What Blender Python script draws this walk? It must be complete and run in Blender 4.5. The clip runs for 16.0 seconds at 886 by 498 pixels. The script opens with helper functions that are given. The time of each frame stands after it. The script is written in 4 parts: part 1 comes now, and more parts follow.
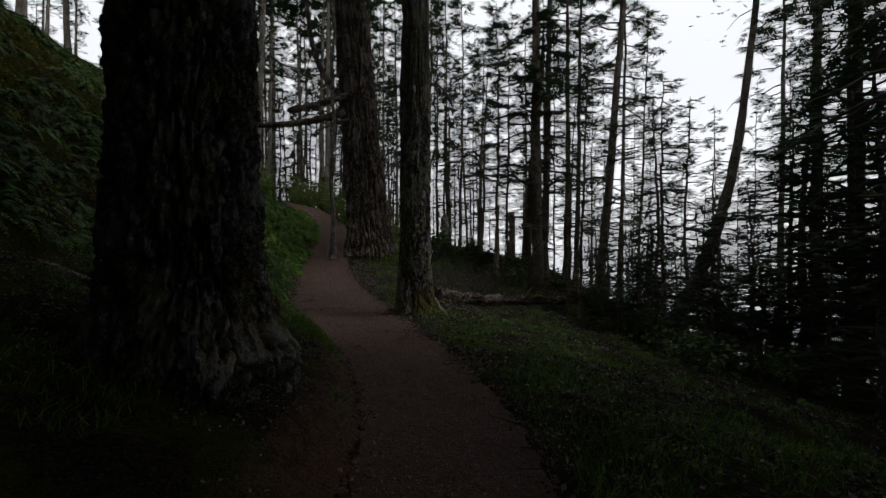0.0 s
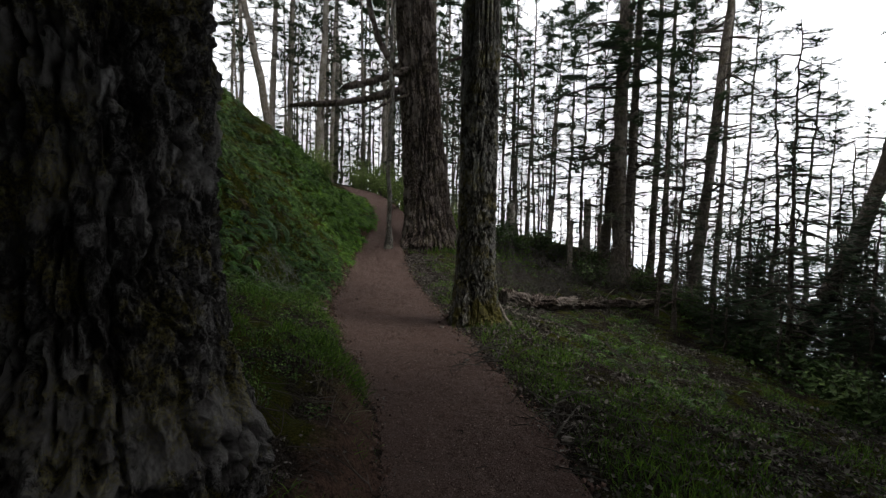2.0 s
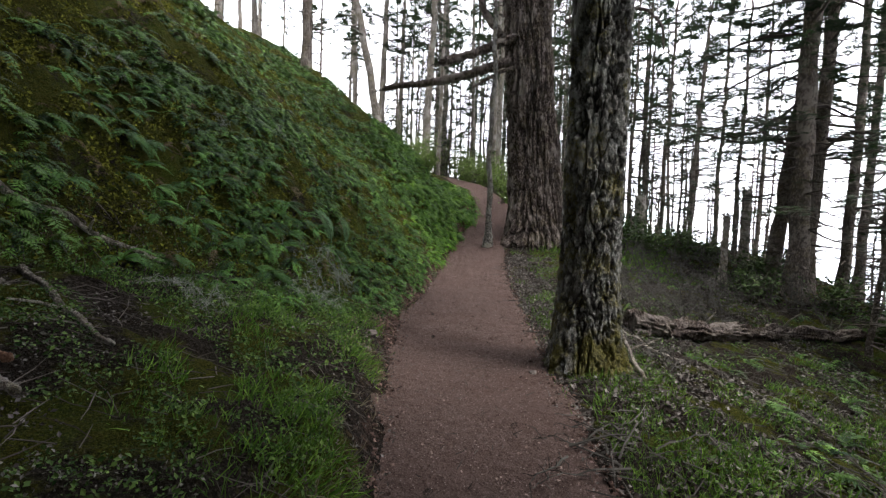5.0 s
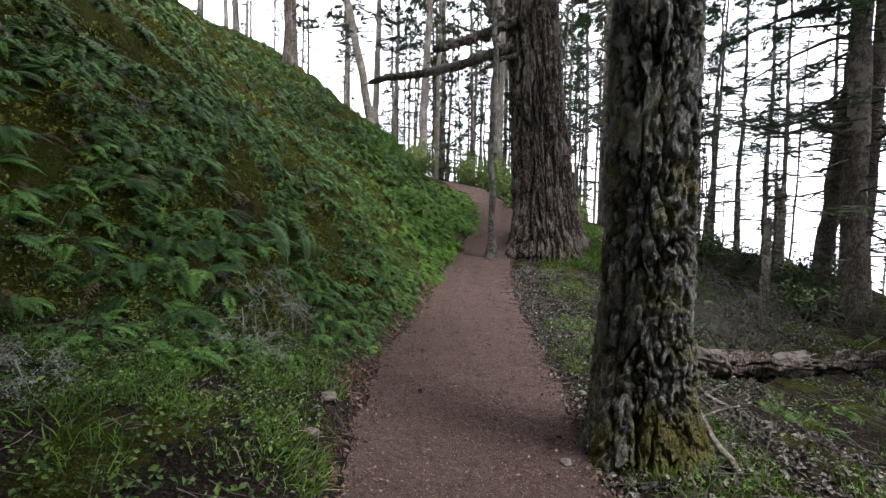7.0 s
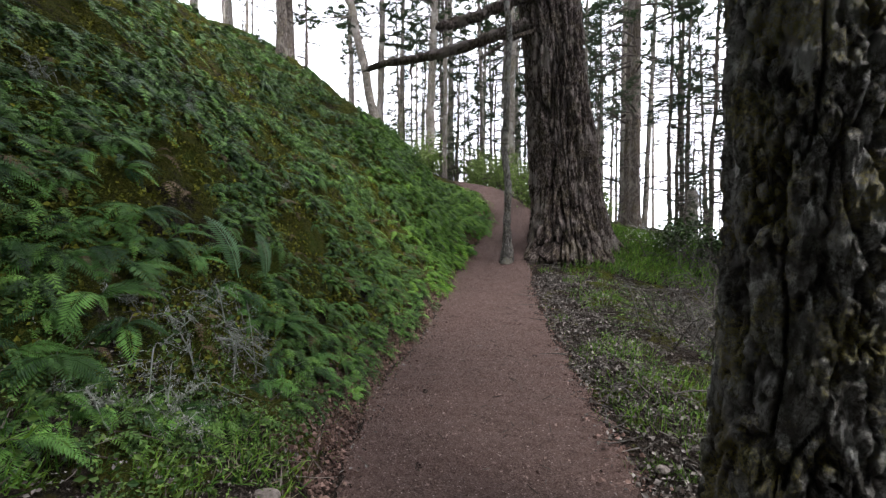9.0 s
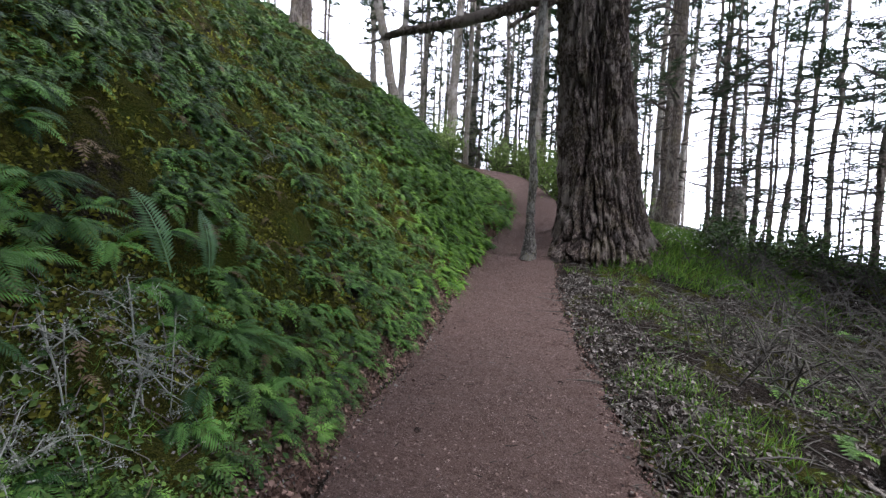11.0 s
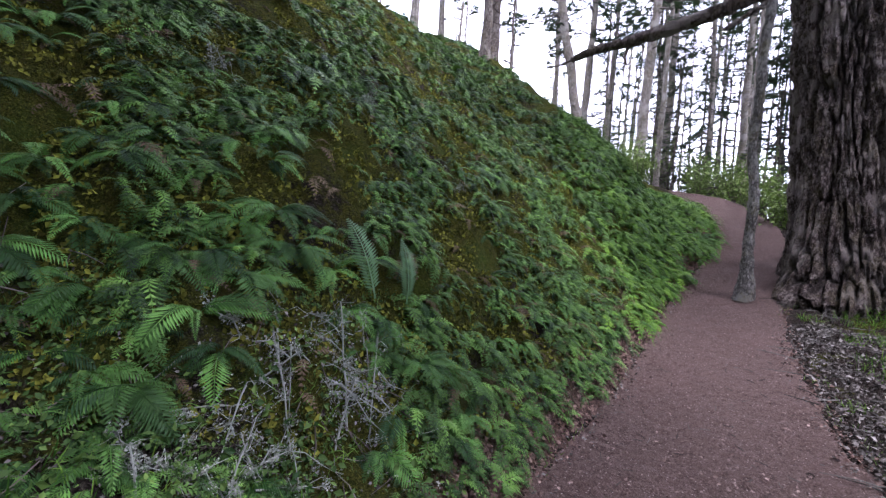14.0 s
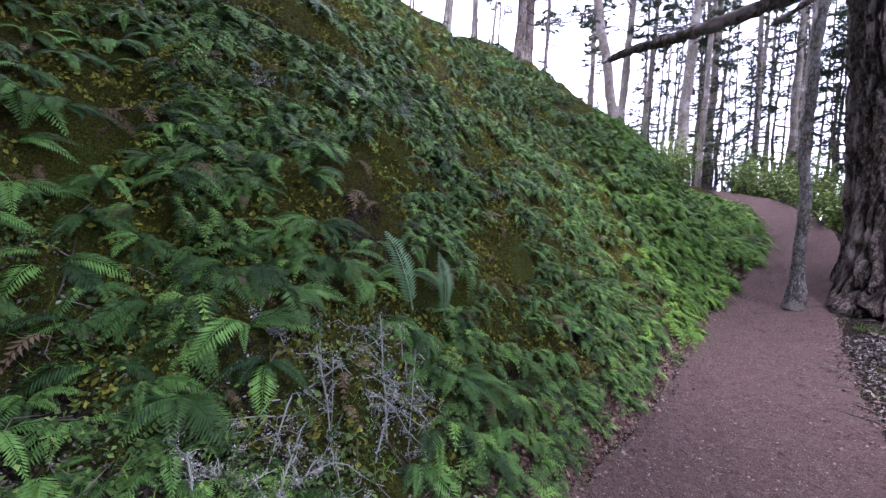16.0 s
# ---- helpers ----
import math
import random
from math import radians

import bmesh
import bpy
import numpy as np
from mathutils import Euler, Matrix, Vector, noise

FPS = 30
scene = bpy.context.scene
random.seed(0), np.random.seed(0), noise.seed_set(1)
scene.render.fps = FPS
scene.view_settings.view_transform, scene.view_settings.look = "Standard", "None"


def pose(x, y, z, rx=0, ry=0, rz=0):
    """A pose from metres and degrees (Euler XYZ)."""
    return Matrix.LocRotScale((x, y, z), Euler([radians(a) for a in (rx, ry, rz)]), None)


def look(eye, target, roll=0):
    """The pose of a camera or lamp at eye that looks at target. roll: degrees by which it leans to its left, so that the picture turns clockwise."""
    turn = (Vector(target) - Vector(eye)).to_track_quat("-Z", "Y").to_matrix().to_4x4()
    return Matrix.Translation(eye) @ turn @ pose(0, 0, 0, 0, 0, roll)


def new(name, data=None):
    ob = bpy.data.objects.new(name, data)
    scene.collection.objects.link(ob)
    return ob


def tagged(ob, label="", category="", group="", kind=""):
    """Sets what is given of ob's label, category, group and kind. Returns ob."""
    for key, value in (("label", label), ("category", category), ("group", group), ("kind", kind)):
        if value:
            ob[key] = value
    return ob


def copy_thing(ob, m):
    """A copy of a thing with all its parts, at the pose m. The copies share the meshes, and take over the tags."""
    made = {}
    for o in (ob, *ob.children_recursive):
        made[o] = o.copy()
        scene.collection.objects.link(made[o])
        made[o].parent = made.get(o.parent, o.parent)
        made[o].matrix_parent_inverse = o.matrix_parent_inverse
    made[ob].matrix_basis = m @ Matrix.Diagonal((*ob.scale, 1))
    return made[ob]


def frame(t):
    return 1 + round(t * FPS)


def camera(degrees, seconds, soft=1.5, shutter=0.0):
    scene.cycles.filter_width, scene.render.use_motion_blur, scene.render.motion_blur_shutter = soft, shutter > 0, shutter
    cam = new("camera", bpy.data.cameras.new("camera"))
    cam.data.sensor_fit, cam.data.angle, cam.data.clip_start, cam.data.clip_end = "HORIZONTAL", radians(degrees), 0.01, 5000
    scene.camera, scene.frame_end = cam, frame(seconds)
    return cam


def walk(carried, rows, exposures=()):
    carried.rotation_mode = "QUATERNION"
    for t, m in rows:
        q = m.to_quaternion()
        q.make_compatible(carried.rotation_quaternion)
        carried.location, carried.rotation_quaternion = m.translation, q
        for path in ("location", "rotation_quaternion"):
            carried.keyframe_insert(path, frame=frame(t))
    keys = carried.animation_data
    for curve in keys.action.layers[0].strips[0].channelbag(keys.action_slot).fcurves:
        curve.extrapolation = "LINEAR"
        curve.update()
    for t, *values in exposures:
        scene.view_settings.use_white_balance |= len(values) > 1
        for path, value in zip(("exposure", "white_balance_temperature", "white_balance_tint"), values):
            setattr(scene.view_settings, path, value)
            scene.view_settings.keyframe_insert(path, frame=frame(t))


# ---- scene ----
cam = camera(89.3, 16.0, 1.35)
METRES, EYE, TILT, LEAN, TURN = 8.0, 1.5, 0.0, 0.0, 0.0
ROWS = [
    (0.0, 0.0, 0.0, 0.0, -0.0, 0.0, -0.0),
    (0.5, 0.0034, 0.0506, 0.0052, 4.23, 0.13, -1.24),
    (1.0, 0.0043, 0.0985, 0.0117, 8.8, -1.23, -2.45),
    (1.5, -0.0055, 0.1496, 0.015, 8.7, -1.96, -1.77),
    (2.0, -0.0074, 0.1957, 0.02, 8.13, -1.91, -1.25),
    (2.5, -0.0013, 0.2471, 0.0253, 13.48, -1.87, -2.39),
    (3.0, 0.0007, 0.2936, 0.0262, 13.33, -2.16, -2.25),
    (3.5, -0.0025, 0.3394, 0.0277, 14.11, -0.96, -1.28),
    (4.0, -0.0013, 0.3826, 0.0276, 19.05, -1.04, -1.73),
    (4.5, -0.0065, 0.4192, 0.0273, 22.55, -3.15, -2.41),
    (7.0, -0.0763, 0.637, 0.0372, 23.12, -2.31, -0.96),
    (7.5, -0.0901, 0.686, 0.0361, 25.47, -1.26, -0.55),
    (8.0, -0.1034, 0.7228, 0.0346, 25.4, -1.45, -1.31),
    (8.5, -0.1209, 0.7576, 0.0321, 24.48, -1.52, 0.06),
    (11.0, -0.1789, 0.9084, 0.0346, 26.98, -3.25, -2.36),
    (11.5, -0.1826, 0.9232, 0.0363, 32.06, -3.13, -4.67),
    (12.0, -0.1921, 0.9229, 0.0387, 35.21, -2.08, -3.71),
    (12.5, -0.1992, 0.9208, 0.0398, 39.48, -2.02, -3.31),
    (13.0, -0.2037, 0.9199, 0.0409, 43.7, -1.95, -3.74),
    (13.5, -0.2064, 0.9193, 0.0419, 46.35, -1.78, -3.81),
    (14.0, -0.21, 0.9186, 0.0427, 48.81, -1.63, -4.01),
    (14.5, -0.2126, 0.918, 0.0443, 51.43, -0.41, -3.87),
    (15.0, -0.2132, 0.9175, 0.0472, 52.36, -0.38, -4.04),
    (15.5, -0.2108, 0.9159, 0.0501, 51.58, -0.95, -3.59),
    (16.0, -0.2101, 0.9138, 0.0524, 53.01, -1.85, -3.82),
]
EXPOSURES = [(0.0, -2.4, 6350, 11), (0.5, -2.35, 6350, 11), (1.0, -2.1, 6350, 11), (1.5, -1.65, 6350, 12), (2.0, -1.3, 6350, 12), (2.5, -1.05, 6350, 12),
             (3.0, -0.85, 6350, 12), (3.5, -0.65, 6350, 12), (4.5, -0.25, 6250, 14), (7.0, 0.0, 6050, 15), (8.5, 0.0, 6100, 16), (11.0, 0.02, 5750, 18),
             (12.5, 0.12, 5750, 21), (14.5, 0.42, 5400, 33), (16.0, 0.5, 5350, 38)]
walk(cam, [(t, pose(0, 0, EYE, TILT, LEAN, TURN) @ pose(METRES * x, METRES * y, METRES * z, 90 + pitch, roll, yaw)) for t, x, y, z, yaw, pitch, roll in ROWS], EXPOSURES)

# ---- sky and sun: a bright hazy sky over the sea, a high veiled sun ----
SUN_ELEV, SUN_AZ = radians(66), radians(95)
world = bpy.data.worlds.new("sky")
scene.world = world
world.use_nodes = True
wn, wl = world.node_tree.nodes, world.node_tree.links
sky = wn.new("ShaderNodeTexSky")
sky.sky_type, sky.sun_disc, sky.sun_elevation, sky.sun_rotation = "NISHITA", False, SUN_ELEV, SUN_AZ
sky.dust_density = 2.0
haze = wn.new("ShaderNodeMix")
haze.data_type = "RGBA"
haze.inputs[0].default_value = 0.85
haze_col = wn.new("ShaderNodeValToRGB")
for e, (p, c) in zip([haze_col.color_ramp.elements[0], haze_col.color_ramp.elements[1], haze_col.color_ramp.elements.new(.3)],
                     ((0.0, (1.0, 1.0, 1.0)), (1.0, (.8, .815, .84)), (.3, (.84, .85, .865)))):
    e.position, e.color = p, (*c, 1)
way, rise, gain = wn.new("ShaderNodeTexCoord"), wn.new("ShaderNodeSeparateXYZ"), wn.new("ShaderNodeVectorMath")
gain.operation = "SCALE"
gain.inputs["Scale"].default_value = 46.0
wl.new(way.outputs["Generated"], rise.inputs[0])
wl.new(rise.outputs["Z"], haze_col.inputs["Fac"])
wl.new(haze_col.outputs["Color"], gain.inputs[0])
wl.new(gain.outputs[0], haze.inputs[7])
wl.new(sky.outputs["Color"], haze.inputs[6])
wl.new(haze.outputs[2], wn["Background"].inputs["Color"])
wn["Background"].inputs["Strength"].default_value = 0.15
sun = new("sun", bpy.data.lights.new("sun", "SUN"))
sun.data.energy, sun.data.angle, sun.data.color = 5.0, radians(14), (1.0, 0.94, 0.86)
sun.matrix_world = look((0, 0, 0), (-math.sin(SUN_AZ) * math.cos(SUN_ELEV), -math.cos(SUN_AZ) * math.cos(SUN_ELEV), -math.sin(SUN_ELEV)))

rng = np.random.default_rng(7)

# ---- materials ----


def ramp_stops(node, stops):
    els = node.color_ramp.elements
    while len(els) < len(stops):
        els.new(0.5)
    for e, (p, c) in zip(els, stops):
        e.position, e.color = p, (*c, 1)


class Mat:
    """A small builder of procedural materials."""

    def __init__(self, name, rough=0.9, spec=0.3):
        self.m = bpy.data.materials.new(name)
        self.m.use_nodes = True
        self.n, self.l = self.m.node_tree.nodes, self.m.node_tree.links
        self.b = self.n["Principled BSDF"]
        self.b.inputs["Roughness"].default_value = rough
        self.b.inputs["Specular IOR Level"].default_value = spec
        self.co = self.n.new("ShaderNodeNewGeometry").outputs["Position"]

    def local(self):
        self.co = self.n.new("ShaderNodeTexCoord").outputs["Object"]
        return self

    def stretch(self, x, y, z):
        m = self.n.new("ShaderNodeMapping")
        m.inputs["Scale"].default_value = (x, y, z)
        self.l.new(self.co, m.inputs["Vector"])
        return m.outputs["Vector"]

    def noise(self, scale, detail=4, rough=0.6, co=None, distort=0.0):
        t = self.n.new("ShaderNodeTexNoise")
        t.inputs["Scale"].default_value, t.inputs["Detail"].default_value = scale, detail
        t.inputs["Roughness"].default_value, t.inputs["Distortion"].default_value = rough, distort
        self.l.new(co or self.co, t.inputs["Vector"])
        return t.outputs["Fac"]

    def voronoi(self, scale, co=None, feature="F1", out="Distance"):
        t = self.n.new("ShaderNodeTexVoronoi")
        t.feature = feature
        t.inputs["Scale"].default_value = scale
        self.l.new(co or self.co, t.inputs["Vector"])
        return t.outputs[out]

    def ramp(self, fac, stops):
        r = self.n.new("ShaderNodeValToRGB")
        ramp_stops(r, stops)
        self.l.new(fac, r.inputs["Fac"])
        return r.outputs["Color"]

    def step(self, fac, lo, hi):
        r = self.n.new("ShaderNodeMapRange")
        r.inputs["From Min"].default_value, r.inputs["From Max"].default_value = lo, hi
        self.l.new(fac, r.inputs["Value"])
        return r.outputs["Result"]

    def mix(self, fac, a, b, mode="MIX"):
        x = self.n.new("ShaderNodeMix")
        x.data_type, x.blend_type = "RGBA", mode
        for sock, v in ((x.inputs[0], fac), (x.inputs[6], a), (x.inputs[7], b)):
            if isinstance(v, (int, float)):
                sock.default_value = v
            elif isinstance(v, tuple):
                sock.default_value = (*v, 1)
            else:
                self.l.new(v, sock)
        return x.outputs[2]

    def attr(self, name):
        a = self.n.new("ShaderNodeAttribute")
        a.attribute_name = name
        return a.outputs["Fac"]

    def rand(self, island=False):
        if island:
            return self.n.new("ShaderNodeNewGeometry").outputs["Random Per Island"]
        return self.n.new("ShaderNodeObjectInfo").outputs["Random"]

    def math(self, op, a, b):
        x = self.n.new("ShaderNodeMath")
        x.operation = op
        for sock, v in zip(x.inputs, (a, b)):
            if isinstance(v, (int, float)):
                sock.default_value = v
            else:
                self.l.new(v, sock)
        return x.outputs[0]

    def done(self, color, bump=None, strength=0.5, dist=0.02, thin=0.0):
        self.l.new(color, self.b.inputs["Base Color"])
        if bump is not None:
            k = self.n.new("ShaderNodeBump")
            k.inputs["Strength"].default_value, k.inputs["Distance"].default_value = strength, dist
            self.l.new(bump, k.inputs["Height"])
            self.l.new(k.outputs["Normal"], self.b.inputs["Normal"])
        if thin:
            tr = self.n.new("ShaderNodeBsdfTranslucent")
            self.l.new(color, tr.inputs["Color"])
            mx = self.n.new("ShaderNodeMixShader")
            mx.inputs[0].default_value = thin
            self.l.new(self.b.outputs[0], mx.inputs[1])
            self.l.new(tr.outputs[0], mx.inputs[2])
            self.l.new(mx.outputs[0], self.n["Material Output"].inputs["Surface"])
        return self.m


def bark_material(name, dark, mid, pale, moss=0.0, scale=1.0, foot=False):
    m = Mat(name, 0.95, 0.15).local()
    s = m.stretch(1, 1, 0.5)
    a, b = m.noise(15 * scale, 8, 0.8, s, 0.8), m.noise(60 * scale, 6, 0.8)
    flake = m.voronoi(26 * scale, m.stretch(1, 1, 0.5))
    mixed = m.math("ADD", m.math("MULTIPLY", a, 0.55), m.math("MULTIPLY", b, 0.45))
    c = m.ramp(mixed, [(0.43, dark), (0.495, mid), (0.56, pale)])
    c = m.mix(m.step(flake, 0.42, 0.62), c, m.mix(0.7, c, dark))
    big = m.noise(2.2, 3, 0.6)
    c = m.mix(m.math("MULTIPLY", m.step(m.math("ADD", m.math("MULTIPLY", big, 0.6), m.math("MULTIPLY", a, 0.4)), 0.5, 0.56), 0.75), c, pale)
    # shade painted into the colour: furrows and cracks turn nearly black
    crease_dark = m.attr("crease_shade")
    c = m.mix(m.step(crease_dark, 0.25, 0.8), c, m.mix(0.82, c, (0.016, 0.012, 0.01)))
    if moss:
        g = m.math("MULTIPLY", m.step(m.noise(3.1, 5, 0.75), 0.5, 0.58), m.step(b, 0.42, 0.52))
        c = m.mix(m.math("MULTIPLY", g, moss), c, m.ramp(b, [(0.42, (0.06, 0.06, 0.012)), (0.58, (0.3, 0.26, 0.045))]))
    if foot:
        sep = m.n.new("ShaderNodeSeparateXYZ")
        m.l.new(m.co, sep.inputs[0])
        k = m.math("ADD", m.step(sep.outputs["Z"], 0.85, 0.3), m.math("MULTIPLY", m.math("SUBTRACT", big, 0.55), 5.0))
        c = m.mix(m.math("MULTIPLY", m.step(k, 0.3, 0.8), 0.85), c, m.ramp(b, [(0.35, (0.04, 0.04, 0.008)), (0.65, (0.2, 0.175, 0.028))]))
    return m.done(c, m.math("ADD", m.math("MULTIPLY", a, 2.0), b), 1.0, 0.03)


BARK_MOSSY = bark_material("bark_mossy_foot", (0.07, 0.066, 0.056), (0.21, 0.208, 0.182), (0.4, 0.4, 0.365), 0.6, 1.0, True)
BARK_GREY = bark_material("bark_grey", (0.02, 0.018, 0.016), (0.075, 0.071, 0.067), (0.27, 0.262, 0.25), 0.5)
BARK_LOG = bark_material("bark_rotting", (0.016, 0.01, 0.008), (0.085, 0.06, 0.048), (0.27, 0.235, 0.205), 0.1, 1.8)
BARK_BROWN = bark_material("bark_brown", (0.022, 0.015, 0.012), (0.08, 0.06, 0.05), (0.2, 0.172, 0.15), 0.1)
BARK_FAR = bark_material("bark_slender", (0.05, 0.04, 0.035), (0.13, 0.105, 0.085), (0.24, 0.21, 0.18), 0.15)
# weathered wood; its paleness also stands for sunlight on the far firs
BARK_PALE = bark_material("bark_weathered_lit", (0.1, 0.084, 0.068), (0.25, 0.218, 0.18), (0.42, 0.385, 0.34), 0.2, 1.6)


def leaf_material(name, dark, light, island=False, rough=0.55, thin=0.08):
    m = Mat(name, rough, 0.16 if rough < .8 else .08)
    r = m.attr("tone") if island == "tone" else m.rand(island)
    c = m.ramp(r, [(0.0, dark), (0.72, tuple(d + (l - d) * .5 for d, l in zip(dark, light))), (1.0, light)])
    n = m.noise(5, 3, 0.6)
    c = m.mix(m.math("MULTIPLY", m.step(n, 0.4, 0.7), 0.5), c, dark)
    return m.done(c, None, thin=thin)


FERN = leaf_material("fern_frond", (0.006, 0.026, 0.004), (0.115, 0.25, 0.045))
FERN_STUFF = leaf_material("fern_mass", (0.004, 0.018, 0.003), (0.14, 0.27, 0.045), "tone")
FERN_BRIGHT = leaf_material("fern_fresh", (0.02, 0.06, 0.005), (0.16, 0.3, 0.026), "tone")
FERN_DEAD = leaf_material("fern_dead", (0.06, 0.042, 0.024), (0.14, 0.105, 0.065), "tone", 0.9, 0.1)
NEEDLES = leaf_material("needles", (0.014, 0.032, 0.012), (0.06, 0.095, 0.03), True, 0.6, 0.2)
# shrub green raised towards yellow, so the colour carries the sunlight at the bend
SHRUB_LIT = leaf_material("shrub_leaf_lit", (0.1, 0.16, 0.03), (0.25, 0.33, 0.09), True)
GRASS = leaf_material("grass_blade", (0.03, 0.085, 0.008), (0.19, 0.31, 0.04), True, 0.6, 0.35)
COVER = leaf_material("ground_cover_leaf", (0.012, 0.036, 0.007), (0.16, 0.25, 0.055), True, 0.6, 0.3)
LITTER = leaf_material("dead_leaf", (0.02, 0.014, 0.011), (0.26, 0.24, 0.215), True, 0.9, 0.05)
CHIPS = leaf_material("wood_chip", (0.08, 0.052, 0.042), (0.3, 0.22, 0.185), True, 0.9, 0.0)
FERN_PALE = leaf_material("fern_pale", (0.08, 0.15, 0.07), (0.11, 0.19, 0.09))
LICHEN = leaf_material("lichen", (0.12, 0.125, 0.106), (0.37, 0.385, 0.34), True, 0.95, 0.1)
BRUSH = leaf_material("dry_brush", (0.035, 0.032, 0.027), (0.15, 0.142, 0.125), True, 0.95, 0.0)
TWIG = leaf_material("dry_twig", (0.05, 0.04, 0.034), (0.17, 0.15, 0.13), True, 0.95, 0.0)


def ground_material():
    m = Mat("forest_floor", 0.97, 0.05)
    fine, mid, big = m.noise(55, 6, 0.8), m.noise(11, 5, 0.75), m.noise(1.7, 4, 0.6)
    soil = m.ramp(fine, [(0.35, (0.006, 0.0045, 0.003)), (0.52, (0.022, 0.017, 0.013)), (0.7, (0.11, 0.09, 0.075))])
    moss = m.ramp(m.noise(95, 4, 0.8), [(0.32, (0.006, 0.008, 0.002)), (0.5, (0.032, 0.038, 0.006)), (0.7, (0.13, 0.135, 0.02))])
    brown = m.ramp(fine, [(0.3, (0.012, 0.011, 0.003)), (0.7, (0.11, 0.092, 0.018))])
    moss = m.mix(m.math("MULTIPLY", m.step(mid, 0.47, 0.62), 0.5), moss, brown)
    moss = m.mix(m.math("MULTIPLY", m.step(big, 0.52, 0.66), 0.4), moss, (0.04, 0.075, 0.012))
    k = m.math("ADD", m.attr("moss"), m.math("MULTIPLY", m.math("SUBTRACT", mid, 0.5), 1.6))
    c = m.mix(m.step(k, 0.35, 0.65), soil, moss)
    red = m.ramp(fine, [(0.35, (0.035, 0.021, 0.015)), (0.65, (0.19, 0.118, 0.09))])
    c = m.mix(m.step(m.math("ADD", m.attr("cut"), m.math("SUBTRACT", mid, 0.5)), 0.4, 0.75), c, red)
    return m.done(c, m.math("ADD", m.math("MULTIPLY", mid, 1.5), fine), 1.0, 0.06)


def path_material():
    m = Mat("trodden_earth", 0.95, 0.15)
    fine, mid, big = m.noise(75, 6, 0.8), m.noise(20, 5, 0.75), m.noise(1.3, 3, 0.6)
    c = m.ramp(fine, [(0.3, (0.03, 0.018, 0.014)), (0.5, (0.105, 0.069, 0.058)), (0.66, (0.24, 0.17, 0.146))])
    c = m.mix(m.math("MULTIPLY", m.step(mid, 0.45, 0.7), 0.5), c, (0.18, 0.123, 0.098))
    c = m.mix(m.math("MULTIPLY", m.step(mid, 0.48, 0.34), 0.65), c, (0.06, 0.036, 0.028))
    c = m.mix(m.math("MULTIPLY", m.step(big, 0.45, 0.7), 0.3), c, (0.14, 0.088, 0.072))
    sp = m.step(m.voronoi(30), 0.2, 0.1)
    c = m.mix(m.math("MULTIPLY", sp, m.step(fine, 0.42, 0.55)), c, (0.42, 0.34, 0.29))
    dk = m.step(m.voronoi(24), 0.18, 0.09)
    c = m.mix(m.math("MULTIPLY", dk, m.step(fine, 0.58, 0.45)), c, (0.04, 0.026, 0.02))
    return m.done(c, m.math("ADD", m.math("MULTIPLY", mid, 1.6), m.math("ADD", fine, m.math("MULTIPLY", sp, 0.5))), 1.0, 0.05)


def water_material():
    m = Mat("sea_water", 0.12, 0.5)
    m.b.inputs["IOR"].default_value = 1.33
    c = m.ramp(m.noise(0.02, 4), [(0.3, (0.16, 0.2, 0.22)), (0.7, (0.22, 0.26, 0.28))])
    return m.done(c, m.noise(0.8, 5, 0.7), 0.1, 0.2)


GROUND, PATH, WATER = ground_material(), path_material(), water_material()

# ---- mesh helpers ----


def mk(name, V, F, mat, parent=None, smooth=False, label="", attrs=()):
    """Links one mesh object made from arrays of corners and faces."""
    V, F = np.asarray(V, np.float32), np.asarray(F, np.int32)
    me = bpy.data.meshes.new(name)
    me.vertices.add(len(V))
    me.vertices.foreach_set("co", V.ravel())
    k = F.shape[1]
    me.loops.add(F.size)
    me.loops.foreach_set("vertex_index", F.ravel())
    me.polygons.add(len(F))
    me.polygons.foreach_set("loop_start", np.arange(0, F.size, k, dtype=np.int32))
    me.polygons.foreach_set("use_smooth", np.full(len(F), smooth))
    for an, av in attrs:
        me.attributes.new(an, "FLOAT", "POINT").data.foreach_set("value", np.asarray(av, np.float32))
    me.update()
    me.validate()
    me.materials.append(mat)
    ob = new(name, me)
    if parent:
        ob.parent = parent
    if label:
        ob["label"] = label
    return ob


def share(name, me, m, parent, label=""):
    ob = new(name, me)
    ob.parent = parent
    ob.matrix_basis = m
    if label:
        ob["label"] = label
    return ob


def empty(name, m, label, category, group="", kind=""):
    ob = new(name)
    ob.matrix_basis = m
    return tagged(ob, label, category, group, kind)


def join(bits):
    V, F, o = [], [], 0
    for v, f in bits:
        V.append(v)
        F.append(np.asarray(f) + o)
        o += len(v)
    return np.concatenate(V), np.concatenate(F)


